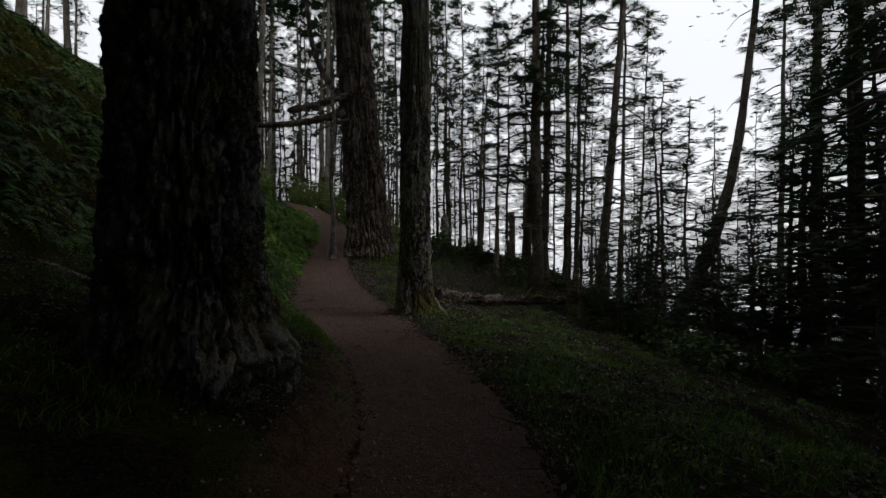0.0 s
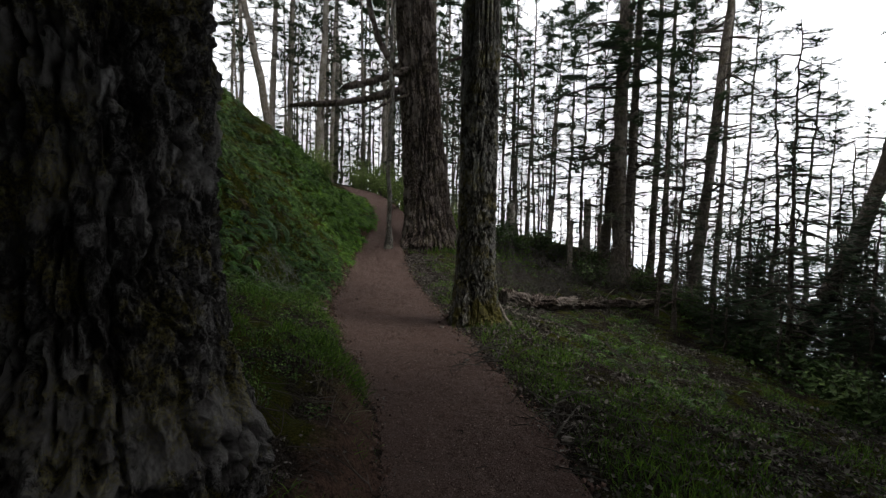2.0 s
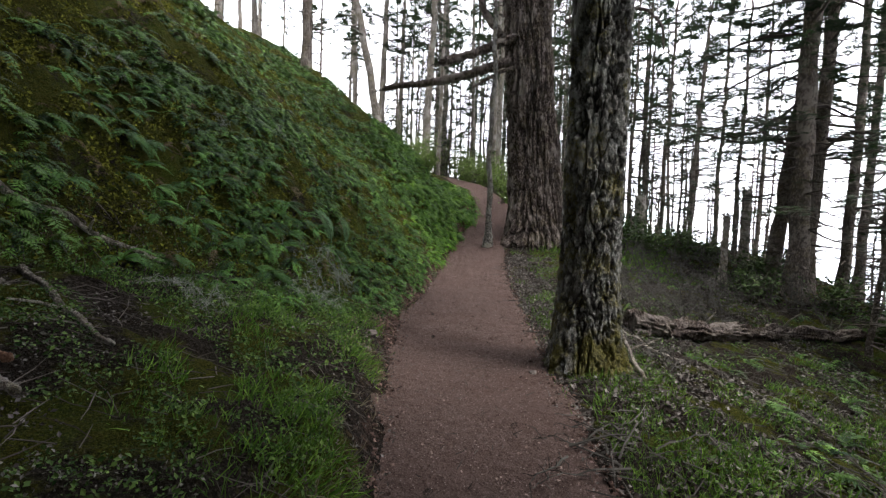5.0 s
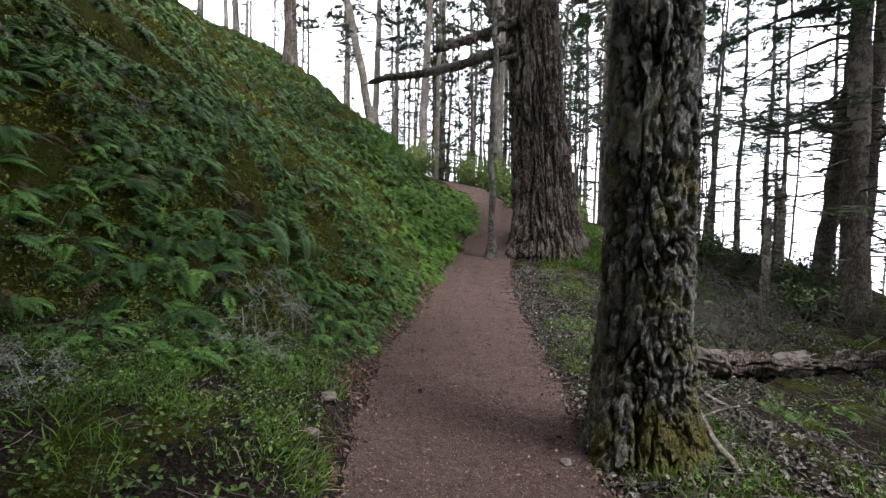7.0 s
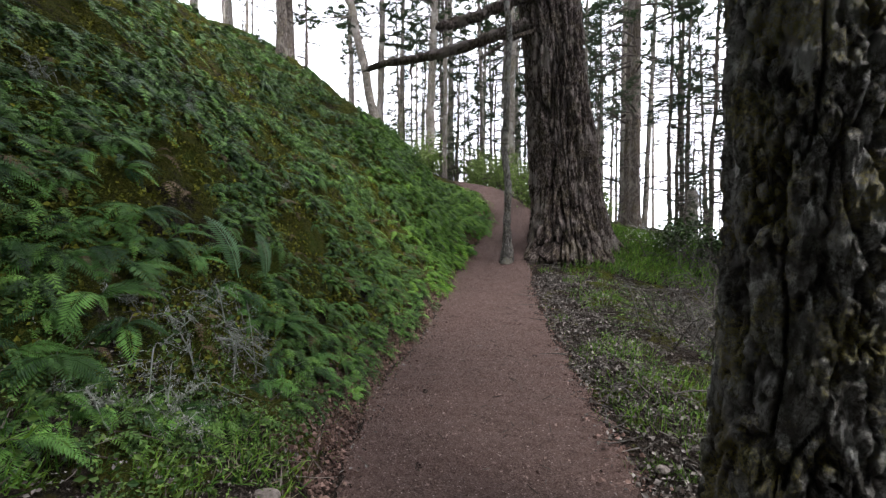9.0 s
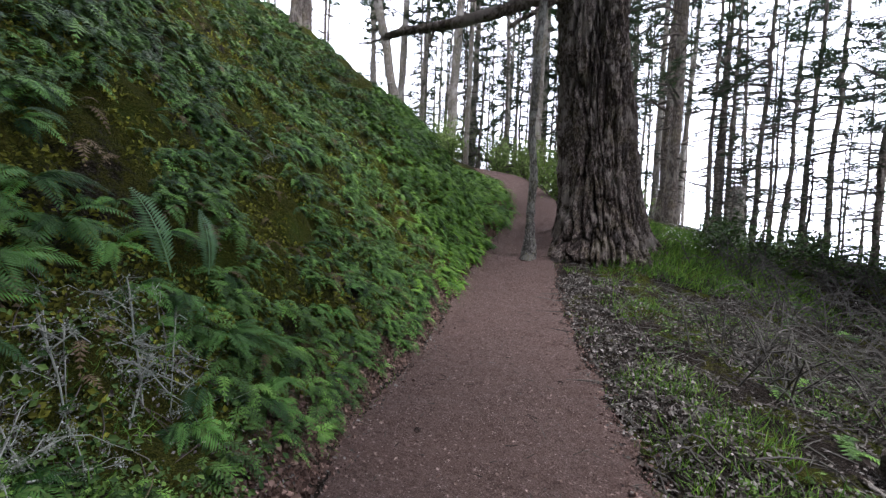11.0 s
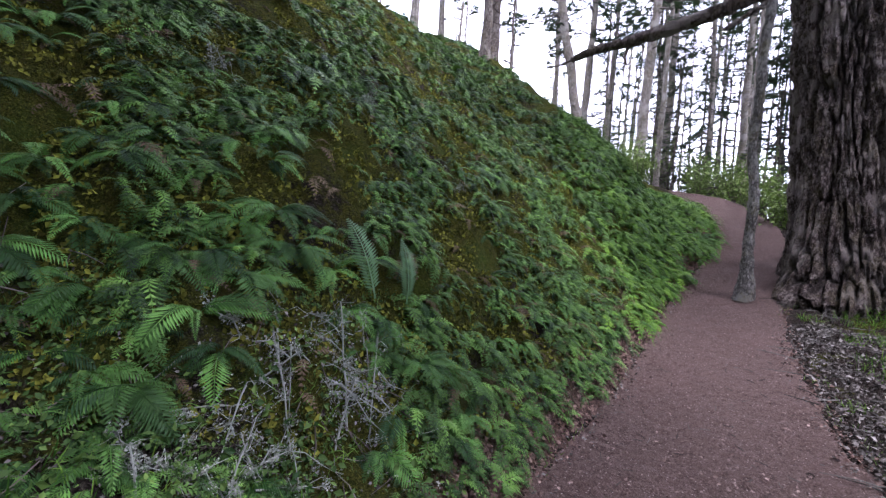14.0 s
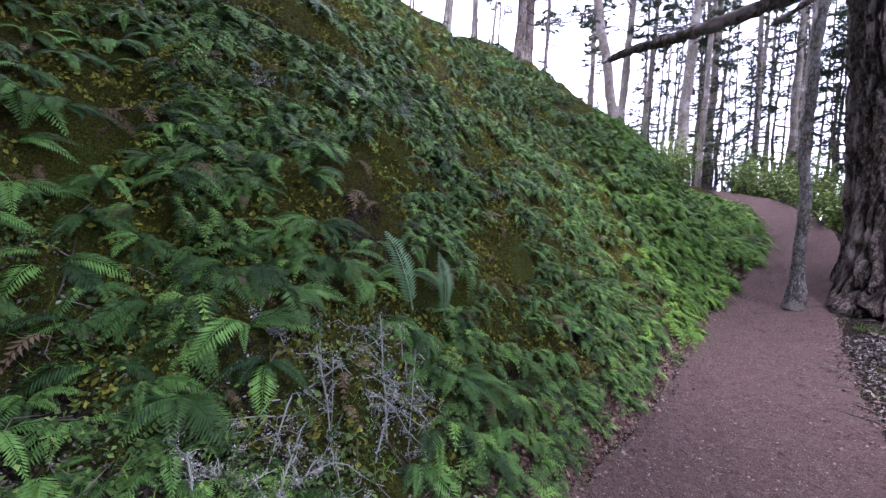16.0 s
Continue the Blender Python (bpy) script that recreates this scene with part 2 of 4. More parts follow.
def tube(pts, radii, n=6, cap=True):
    """A round limb through the points, with its own radius at each."""
    pts, radii = np.asarray(pts, float), np.asarray(radii, float)
    d = np.gradient(pts, axis=0)
    d /= np.linalg.norm(d, axis=1)[:, None] + 1e-9
    ref = np.where(np.abs(d[:, 2:3]) > 0.9, np.array([[1.0, 0, 0]]), np.array([[0, 0, 1.0]]))
    a = np.cross(d, ref)
    a /= np.linalg.norm(a, axis=1)[:, None]
    b = np.cross(d, a)
    th = np.arange(n) * 2 * np.pi / n
    V = pts[:, None] + radii[:, None, None] * (np.cos(th)[None, :, None] * a[:, None] + np.sin(th)[None, :, None] * b[:, None])
    V = V.reshape(-1, 3)
    i, j = np.meshgrid(np.arange(len(pts) - 1), np.arange(n), indexing="ij")
    q = lambda r, c: r * n + c % n
    F = np.stack([q(i, j), q(i, j + 1), q(i + 1, j + 1), q(i + 1, j)], -1).reshape(-1, 4)
    if cap:
        o = len(V)
        V = np.concatenate([V, pts[-1:] + d[-1:] * radii[-1]])
        l = (len(pts) - 1) * n
        F = np.concatenate([F, np.array([[l + c, l + (c + 1) % n, o, o] for c in range(n)])])
    return V, F


def drop_flat(V, F):
    """Splits quads into triangles and leaves out the empty ones."""
    T = np.concatenate([F[:, [0, 1, 2]], F[:, [0, 2, 3]]])
    ok = (T[:, 0] != T[:, 1]) & (T[:, 1] != T[:, 2]) & (T[:, 0] != T[:, 2])
    return V, T[ok]


def spread(V, F, mats):
    """Copies of one small shape under many 3 x 4 placements, as one array."""
    P = np.einsum("nij,vj->nvi", mats[:, :, :3], V) + mats[:, None, :, 3]
    return P.reshape(-1, 3), (F[None] + (np.arange(len(mats)) * len(V))[:, None, None]).reshape(-1, F.shape[1])


def frames_from(up, spin, size, pos):
    """Placements with local z along up, turned by spin, scaled and moved."""
    up = up / np.linalg.norm(up, axis=1)[:, None]
    ref = np.where(np.abs(up[:, 2:3]) > 0.95, np.array([[1.0, 0, 0]]), np.array([[0, 0, 1.0]]))
    a = np.cross(ref, up)
    a /= np.linalg.norm(a, axis=1)[:, None]
    b = np.cross(up, a)
    c, s = np.cos(spin)[:, None], np.sin(spin)[:, None]
    x, y = a * c + b * s, -a * s + b * c
    m = np.stack([x, y, up], -1) * np.asarray(size).reshape(-1, 1, 1)
    return np.concatenate([m, pos[:, :, None]], -1)


def frames_dir(out, up, size, pos):
    """Placements with local y along out and local z near up."""
    out = out / np.linalg.norm(out, axis=1)[:, None]
    x = np.cross(out, up)
    x /= np.linalg.norm(x, axis=1)[:, None]
    z = np.cross(x, out)
    m = np.stack([x, out, z], -1) * np.asarray(size).reshape(-1, 1, 1)
    return np.concatenate([m, pos[:, :, None]], -1)


def fbm(x, y, s, seed=0.0, octaves=3):
    out = np.zeros(np.shape(x))
    fx, fy = np.ravel(x), np.ravel(y)
    vals = [sum(noise.noise((a * s * 2 ** o + seed, b * s * 2 ** o - seed, seed * 1.7 + o)) / 2 ** o for o in range(octaves)) for a, b in zip(fx, fy)]
    out.flat[:] = vals
    return out


# ---- the lie of the land ----
CY = [-40, -10, 0, 2.7, 3.7, 5.5, 7.4, 9.7, 11.5, 13.4, 15, 16.5, 17.7, 19, 21.5, 23.5, 30, 60]
CX = [3, .6, .1, .06, 0, -.52, -1.4, -2.35, -2.87, -3.5, -3.97, -4.2, -4.35, -4.75, -6.5, -9, -18, -60]
HW = [.62] * 5 + [.7, .88, 1.0, .9, .8, .78, .7, .62, .65, .65, .65, .65, .65]
CZ = [-.6, -.15, 0, .08, .12, .18, .24, .34, .43, .68, 1.0, 1.5, 1.95, 2.5, 3.4, 4.0, 5.6, 8]
FY = [-40, -10, 2, 4, 6.7, 7.4, 8.3, 9.3, 11, 13, 15, 16.5, 17.6, 18.5, 20, 22, 26, 30, 60]
FX = [-2, -3.4, -3.9, -4.0, -4.2, -4.0, -3.45, -3.4, -3.95, -4.35, -4.9, -5.3, -5.9, -7.0, -9.5, -14, -23, -30, -90]
RY = [-40, 15, 17, 20, 25, 40, 60, 200]
RZ = [-.6, 1.0, 1.6, 2.2, 2.6, 3.0, 3.0, 3.0]
RX = [4, -3.2, -3.5, -3.9, -4.5, -6, -12, -60]


def soft(a):
    a = np.clip(a, 0, 1)
    return a * a * (3 - 2 * a)


def smooth_interp(y, Y, X):
    return (np.interp(y - .5, Y, X) + np.interp(y, Y, X) * 2 + np.interp(y + .5, Y, X)) / 4


def lie(x, y):
    """Height of the land, and how far left of the path's edge, up the bank, and right of the path a place is."""
    x, y = np.asarray(x, float), np.asarray(y, float)
    c, h, cz, f = (smooth_interp(y, A, B) for A, B in ((CY, CX), (CY, HW), (CY, CZ), (FY, FX)))
    u = np.maximum(c - h - x, 0)
    us = np.minimum(u, np.maximum(c - h - f, 0))
    z = cz + .2 * soft(us / .35) + .33 * us
    v = np.maximum(f - x, 0)
    z = z + 1.22 * np.minimum(v, 1.5) + (.95 - .2 * soft((y - 12) / 4.5)) * np.clip(v - 1.5, 0, 4.6) + .55 * np.clip(v - 6.1, 0, 2.5) + .25 * np.clip(v - 8.6, 0, 6) + .1 * np.maximum(v - 14.6, 0)
    edge = c + h
    w = np.maximum(x - edge, 0)
    far = np.where(y > 15, np.maximum(smooth_interp(y, RY, RX), edge), edge)
    s = np.clip((x - edge) / np.maximum(far - edge, .01), 0, 1)
    z = z + np.where(y > 15, s * (smooth_interp(y, RY, RZ) - cz), 0)
    r = np.maximum(x - far, 0)
    z = z + .06 * soft(w / .4) * soft((3 - w) / 2) - .1 * np.minimum(r, 1.2) - .2 * np.clip(r - 1.2, 0, 7.5) - .5 * np.maximum(r - 8.7, 0)
    return np.maximum(z, -40), u, v, w


def land(x, y):
    return lie(x, y)[0]


def slope_normal(x, y):
    e = .1
    n = np.stack([(land(x - e, y) - land(x + e, y)) / (2 * e), (land(x, y - e) - land(x, y + e)) / (2 * e), np.ones(np.shape(x))], -1)
    return n / np.linalg.norm(n, axis=-1)[..., None]


def axis(a, b, step, far, grow=1.18):
    mid = list(np.arange(a, b + step / 2, step))
    lo, hi, d = [], [], step
    x = mid[-1]
    while x < far:
        d *= grow
        x += d
        hi.append(x)
    d, x = step, mid[0]
    while x > -far:
        d *= grow
        x -= d
        lo.append(x)
    return np.array(lo[::-1] + mid + hi)


xs, ys = axis(-9.5, 5.5, .075, 4500), axis(1.0, 21.0, .085, 4500)
GX, GY = np.meshgrid(xs, ys)
GZ, U, VV, W = lie(GX, GY)
near = (np.abs(GX + 2) < 14) & (np.abs(GY - 11) < 16)
bump = np.zeros(GX.shape)
bump[near] = fbm(GX[near], GY[near], 1.3, 3.1, 2) * .1 + fbm(GX[near], GY[near], 5.5, 9.2, 3) * .085
off = np.maximum(np.maximum(U, W), 0)
GZ = GZ + bump * np.clip(off / .5, 0, 1) * np.where(VV > 0.2, 1.7, .8)
inner = np.abs(GX - smooth_interp(GY, CY, CX)) / smooth_interp(GY, CY, HW)
GZ = GZ - .1 * soft((1.0 - inner) / .25)
blotch = np.zeros(GX.shape)
blotch[near] = fbm(GX[near], GY[near], 2.1, 6.6, 3)
moss = np.where(U > 0, np.where(VV > 0, .72 + .45 * blotch, .42 + 1.1 * blotch) * soft((U - .03) / .2), .0) + np.where(W > 0, .1 + .9 * blotch + .3 * soft((W - .4) / .6), 0)
cut = np.where((U > 0) & (U < .5), 1.0 - U, 0) * np.where(GY < 5.0, .9, np.where(GY > 8.6, .85, .5))
ny, nx = GX.shape
ii, jj = np.meshgrid(np.arange(ny - 1), np.arange(nx - 1), indexing="ij")
GF = np.stack([ii * nx + jj, ii * nx + jj + 1, (ii + 1) * nx + jj + 1, (ii + 1) * nx + jj], -1).reshape(-1, 4)
ground = mk("ground", np.stack([GX, GY, GZ], -1).reshape(-1, 3), GF, GROUND, smooth=True, attrs=(("moss", moss.ravel()), ("cut", cut.ravel())))
tagged(ground, "mossy forest floor with leaf litter and a steep bank", "ground", kind="structure")

py = np.concatenate([np.arange(-9, 1, .2), np.arange(1, 17, .05), np.arange(17, 32, .12)])
pu = np.linspace(-1, 1, 37)
PU, PY = np.meshgrid(pu, py)
PC, PH = smooth_interp(PY, CY, CX), smooth_interp(PY, CY, HW)
jag = np.abs(fbm(np.sign(PU) * 7, PY, 1.7, 5.0, 3)) * .3
PX = PC + PU * PH * (1.05 + jag * np.abs(PU))
PZ = smooth_interp(PY, CY, CZ) + .01 + fbm(PX, PY, 3.0, 2.2, 3) * .03 + fbm(PX, PY, 11.0, 4.2, 3) * .012 - .03 * (1 - PU ** 2)
rim = np.clip((np.abs(PX - PC) / PH - .8) / .2, 0, 1)
PZ = PZ * (1 - rim) + (land(PX, PY) + .014 - .06 * np.clip(np.abs(PU) - .85, 0, 1) / .15) * rim
npy, npx = PX.shape
ii, jj = np.meshgrid(np.arange(npy - 1), np.arange(npx - 1), indexing="ij")
PF = np.stack([ii * npx + jj, ii * npx + jj + 1, (ii + 1) * npx + jj + 1, (ii + 1) * npx + jj], -1).reshape(-1, 4)
path = mk("path", np.stack([PX, PY, PZ], -1).reshape(-1, 3), PF, PATH, smooth=True)
tagged(path, "trodden reddish-brown dirt footpath strewn with bits of wood", "footpath", kind="structure")
wa = np.array([[-4600, -4600, -30], [4600, -4600, -30], [4600, 4600, -30], [-4600, 4600, -30]], float)
tagged(mk("water", wa, [[0, 1, 2, 3]], WATER), "calm pale sea far below the wood", "sea", kind="structure")

# ---- trees ----


def soft1(a):
    a = min(max(a, 0), 1)
    return a * a * (3 - 2 * a)


def great_trunk(name, x, y, r, height, flare, lean, seed, furrow, mat, label, nth=190, fine_to=7.0, dz=.035, twist=0.0, freq=7.0, stretch=.17, plate=1.7, spread_up=.38, roots=0.0, sink=0.0):
    """A big old conifer's trunk with furrowed plates of bark and a spreading foot. The Empty stands at its foot."""
    z0 = float(land(x, y)) - sink
    tree = empty(name, pose(x, y, z0), label, "tree")
    zs = np.concatenate([np.arange(-.5, fine_to, dz), np.linspace(fine_to, height, 40)])
    V, crease_dark = [], []
    for z in zs:
        taper = 1 - .55 * max(z, 0) / height
        for k in range(nth):
            th = 2 * math.pi * k / nth
            c, s = math.cos(th + twist * z), math.sin(th + twist * z)
            foot = flare * math.exp(-max(z, 0) / spread_up) * (.75 + .6 * noise.noise((c * 1.7, s * 1.7, seed)) + roots * math.cos(5 * th + seed))
            rr = r * taper + foot + r * .09 * noise.noise((c * 1.3, s * 1.3, z * .35 + seed))
            px, py_, pz = c * r * freq, s * r * freq, z * freq * stretch
            w1 = noise.noise((px * 1.1, py_ * 1.1, pz * 2.2 + seed)) * .55
            w2 = noise.noise((px * 3.1, py_ * 3.1, pz * 9 - seed)) * .2
            a = abs(noise.noise((px * .42 + w1, py_ * .42 - w1, pz * .5 + seed)) + .4 * w2)
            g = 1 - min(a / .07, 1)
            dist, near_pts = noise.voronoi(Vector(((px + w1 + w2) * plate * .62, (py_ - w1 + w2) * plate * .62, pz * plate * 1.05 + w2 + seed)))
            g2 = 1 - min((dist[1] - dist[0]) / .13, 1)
            q = noise.cell(near_pts[0] * 5.3)
            flake = noise.noise((px * 3.2, py_ * 3.2, pz * 11 + seed))
            chip, chip_pts = noise.voronoi(Vector((px * 3.4 + w2 * 3, py_ * 3.4 - w2 * 3, pz * 9 + seed)))
            d = -furrow * (1.1 * g ** 1.6 + 1.2 * g2 ** 1.8) + furrow * .25 * q + furrow * .2 * flake + furrow * (.55 * noise.cell(chip_pts[0] * 3.7) - .3 * chip[0]) + furrow * .3 * noise.noise((px * 11, py_ * 11, pz * 40))
            rr += d
            V.append((c * rr + lean[0] * max(z, 0), s * rr + lean[1] * max(z, 0), z))
            # depth within a furrow, which sets the shade painted into the bark
            crease_dark.append(max(g * .9, g2 * .9, .15 - .25 * flake))
    n = len(zs)
    i, j = np.meshgrid(np.arange(n - 1), np.arange(nth), indexing="ij")
    q = lambda a, b: a * nth + b % nth
    F = np.stack([q(i, j), q(i, j + 1), q(i + 1, j + 1), q(i + 1, j)], -1).reshape(-1, 4)
    mk("trunk", np.array(V), F, mat, tree, False, attrs=(("crease_shade", crease_dark),))
    return tree


def spray_shape():
    """A little flat tuft of needles: seven slender blades on one twig end."""
    V, F = [], []
    for k, (a, l) in enumerate(((-62, .65), (-28, .95), (3, 1.1), (33, .95), (66, .65))):
        a = radians(a)
        d, s = np.array([math.sin(a), math.cos(a), 0]), np.array([math.cos(a), -math.sin(a), 0])
        o = len(V)
        b = np.array([0, .1 + .04 * k % .1, 0])
        V += [b + s * .07 + [0, 0, .03], b + d * l + [0, 0, -.06 * (k % 2)], b + d * l * .3 - s * .1]
        F.append([o, o + 1, o + 2])
    return np.array(V), np.array(F)


SPRAY_V, SPRAY_F = spray_shape()


def conifer(name, height, r, low, count, seed, reach, tufts, mat=BARK_FAR, dead=14, droop=.12, sweep=0.0, bulk=1.0):
    """A slender forest conifer: wavering trunk, bare dead twigs below, tiers of uneven boughs above. Three parts."""
    g = np.random.default_rng(seed)
    tree = empty(name, pose(0, 0, 0), "", "tree")
    z = np.linspace(-.6, height, 34)
    wob = np.stack([np.cumsum(g.normal(0, .022, 34)), np.cumsum(g.normal(0, .022, 34)), z], -1)
    wob[:, 0] += sweep * np.clip(z, 0, 4) ** 2
    rad = r * (1 - .9 * np.clip(z, 0, height) / height) ** .8 + .35 * r * np.exp(-np.clip(z, 0, 9) / .25)
    rad *= 1 + g.normal(0, .05, 34)
    V, F = tube(wob, rad, 10)
    V, F = drop_flat(V, F)
    mk("trunk", V, F, mat, tree, True)
    at = lambda h: np.array([np.interp(h, z, wob[:, 0]), np.interp(h, z, wob[:, 1]), h])
    limbs, P, U_, S = [], [], [], []
    for k in range(count + dead):
        live = k < count
        h = low + (height - low) * (k / count) ** .9 if live else .8 + (low + 1.5) * g.random()
        a = g.random() * 6.283
        L = (reach * (1 - .75 * (h - low) / (height - low)) * (.45 + .75 * g.random())) if live else .3 + .9 * g.random()
        up = .25 - .5 * g.random()
        s = np.linspace(0, 1, 6)
        bend = g.normal(0, .14)
        rr = L * s
        pts = at(h) + np.stack([np.cos(a + bend * s) * rr, np.sin(a + bend * s) * rr, L * (up * s - droop * s * s * 2 + .25 * droop * s ** 3 * 4)], -1)
        pts[1:] += g.normal(0, .025 * L, (5, 3))
        limbs.append(tube(pts, np.linspace(.022 + .008 * L, .005, 6), 4))
        if live:
            n = max(3, int(tufts * L))
            for q in range(n):
                t = .22 + .78 * g.random() ** .75
                p = np.array([np.interp(t, s, pts[:, i]) for i in range(3)])
                side = g.choice([-1, 1]) * (.25 + .8 * g.random())
                yaw = a + side
                out = (.1 + .5 * g.random()) * L * (1.08 - t) * .75
                e = p + np.array([math.cos(yaw) * out, math.sin(yaw) * out, g.normal(0, .05) - .1 * out])
                if out > .12 and q % 2 == 0:
                    limbs.append(tube([p, e], [.006, .003], 3, False))
                for _ in range(2):
                    P.append(e + g.normal(0, .06, 3))
                    U_.append([g.normal(0, .22), g.normal(0, .22), 1])
                    # tufts above 12 m are enlarged to hold back light from overhead
                    S.append((yaw - math.pi / 2 + g.normal(0, .7), (.12 + .13 * g.random()) * bulk * (1 if h < 12 else 1.7)))
    V, F = drop_flat(*join([(v, f) for v, f in limbs]))
    tagged(mk("branchwork", V, F, TWIG, tree), kind="stuff")
    S = np.array(S)
    m = frames_from(np.array(U_), S[:, 0] * 1.0, S[:, 1], np.array(P))
    V, F = spread(SPRAY_V, SPRAY_F, m)
    mk("crown", V, F, NEEDLES, tree)
    return tree


def plant(proto, x, y, sxy, sz, turn, lean=(0, 0), label="", group="", sink=0.0):
    """A copy of a tree on the ground, scaled, turned and leaning (metres aside for each metre of height)."""
    m = Matrix.Translation((x, y, float(land(x, y)) - sink)) @ Matrix(((1, 0, lean[0], 0), (0, 1, lean[1], 0), (0, 0, 1, 0), (0, 0, 0, 1))) @ Matrix.Rotation(turn, 4, "Z") @ Matrix.Diagonal((sxy, sxy, sz, 1))
    return tagged(copy_thing(proto, m), label, "tree", group)


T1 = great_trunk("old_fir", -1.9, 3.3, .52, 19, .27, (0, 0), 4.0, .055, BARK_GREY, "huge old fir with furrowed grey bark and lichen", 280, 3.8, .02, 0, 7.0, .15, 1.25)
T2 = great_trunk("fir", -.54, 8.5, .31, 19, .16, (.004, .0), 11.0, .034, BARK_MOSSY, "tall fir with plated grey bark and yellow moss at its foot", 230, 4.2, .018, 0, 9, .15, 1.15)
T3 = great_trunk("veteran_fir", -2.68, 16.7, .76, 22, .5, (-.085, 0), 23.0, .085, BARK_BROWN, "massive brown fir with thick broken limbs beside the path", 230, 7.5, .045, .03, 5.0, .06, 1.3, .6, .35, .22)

PROTO = [
    conifer("slim_fir", 17, .13, 2.4, 56, 1, 2.6, 11, droop=.08, dead=44),
    conifer("tall_fir", 20, .22, 3.6, 66, 2, 3.2, 12, droop=.12, dead=46),
    conifer("young_fir", 8, .07, .5, 60, 3, 1.7, 14, dead=4, droop=.2),
    conifer("thin_pole_fir", 15, .075, 4.5, 46, 4, 1.5, 12, dead=48),
    conifer("grey_pole_fir", 20, .19, 7.0, 60, 5, 2.3, 12, BARK_PALE, 22),
]
SLIM, TALL, YOUNG, POLE, GREY = PROTO
# thick-crowned fir for the unseen trees that block sky light
SHADE_FIR = conifer("broad_fir", 18, .24, 7.5, 50, 9, 4.2, 9, droop=.1, bulk=2.6)
PROTO.append(SHADE_FIR)
SLENDER = "slender dark fir with sparse flat boughs on the slope"
# the slope on the seaward side
for proto, x, y, sxy, sz, lean, label in (
        (TALL, 3.55, 17.0, 1.05, 1, (-.01, 0), "straight fir with rough dark bark among thinner firs"),
        (TALL, 4.05, 17.9, .75, 1, (.035, 0), "fir that leans slightly beside a straighter one"),
        (TALL, 3.2, 17.6, .9, .5, (.12, 0), "short leaning fir trunk beside two taller firs"),
        (SLIM, 5.36, 19.5, 1.1, 1, (0, 0), SLENDER), (SLIM, 6.3, 21.2, 1.05, 1.05, (.02, 0), SLENDER),
        (TALL, 6.0, 17.2, .85, 1, (.14, 0), "fir that leans towards the sea"),
        (SLIM, 8.0, 20.5, .9, 1, (.05, 0), SLENDER), (POLE, 9.4, 21.8, 1.2, 1, (.07, 0), SLENDER),
        (POLE, 4.0, 13.2, .75, .55, (.06, 0), "thin dark sapling fir with bare twigs"), (POLE, 3.9, 14.0, .7, .5, (.05, 0), "thin dark sapling fir with bare twigs"),
        (YOUNG, 5.6, 11.6, .9, .9, (0, 0), "young fir with spreading low boughs"),
        (YOUNG, 8.6, 9.6, 1.4, 1.5, (0, 0), "bushy young fir with wide dark boughs"), (SLIM, 9.4, 10.2, 1.3, 1, (0, 0), SLENDER),
        (TALL, 10.0, 12.0, .8, .9, (0, 0), SLENDER),
        (YOUNG, 6.9, 14.5, 1.1, 1.0, (0, 0), "bushy young fir with wide dark boughs"), (SLIM, 12.5, 16.5, 1.1, 1.0, (.02, 0), SLENDER),
        (YOUNG, 9.5, 17.5, 1.3, 1.2, (0, 0), "bushy young fir with wide dark boughs"),
        (TALL, -1.5, 22.6, .85, 1, (0, 0), "grey fir trunk with a bulging knot beyond the path"), (TALL, -1.8, 23.3, .65, 1, (.03, 0), "grey fir close behind another fir"),
        (POLE, -.35, 26, 1.2, 1, (.01, 0), SLENDER), (POLE, .1, 29, 1.2, 1, (0, 0), SLENDER), (POLE, .97, 25, 1.3, 1, (.03, 0), SLENDER),
        (SLIM, 1.9, 23.5, .7, .62, (.06, 0), SLENDER), (POLE, 3.2, 26.5, 1.4, 1, (.02, 0), SLENDER), (SLIM, 5.5, 30, .9, 1, (0, 0), SLENDER),
        (SLIM, .4, 27.2, .8, .7, (0, 0), SLENDER), (POLE, 2.6, 30, 1.5, 1, (.05, 0), SLENDER), (POLE, 3.2, 22.5, 1.1, .8, (.03, 0), SLENDER)):
    plant(proto, x, y, sxy, sz, rng.random() * 6.28, lean, label, "firs on the seaward slope", .1)
for x, y, k in ((4.6, 12.4, .35), (5.2, 15.2, .4), (6.1, 14.0, .5), (4.9, 16.8, .35), (7.4, 16.2, .6), (8.4, 14.6, .7), (9.0, 8.4, 1.3), (10.4, 9.6, 1.5), (11.2, 11.6, 1.5), (9.6, 11.9, 1.2), (8.3, 10.6, .9), (7.6, 9.6, .7), (12.4, 9.0, 1.6), (10.2, 7.0, 1.3), (6.6, 11.6, .5), (7.8, 12.6, .6), (2.6, 18.6, .35), (1.2, 19.4, .4), (4.4, 19.6, .45), (-.2, 19.8, .35), (6.8, 18.6, .5), (5.8, 9.6, .45), (7.2, 8.4, .6), (8.8, 7.2, .8), (6.4, 6.6, .4), (9.6, 15.8, .9), (2.2, 21.5, .4), (.4, 22.6, .4)):
    plant(YOUNG, x, y, k * 1.2, k, rng.random() * 6.28, (0, 0), "small bushy young fir on the seaward rim", "young firs on the seaward rim", .05)
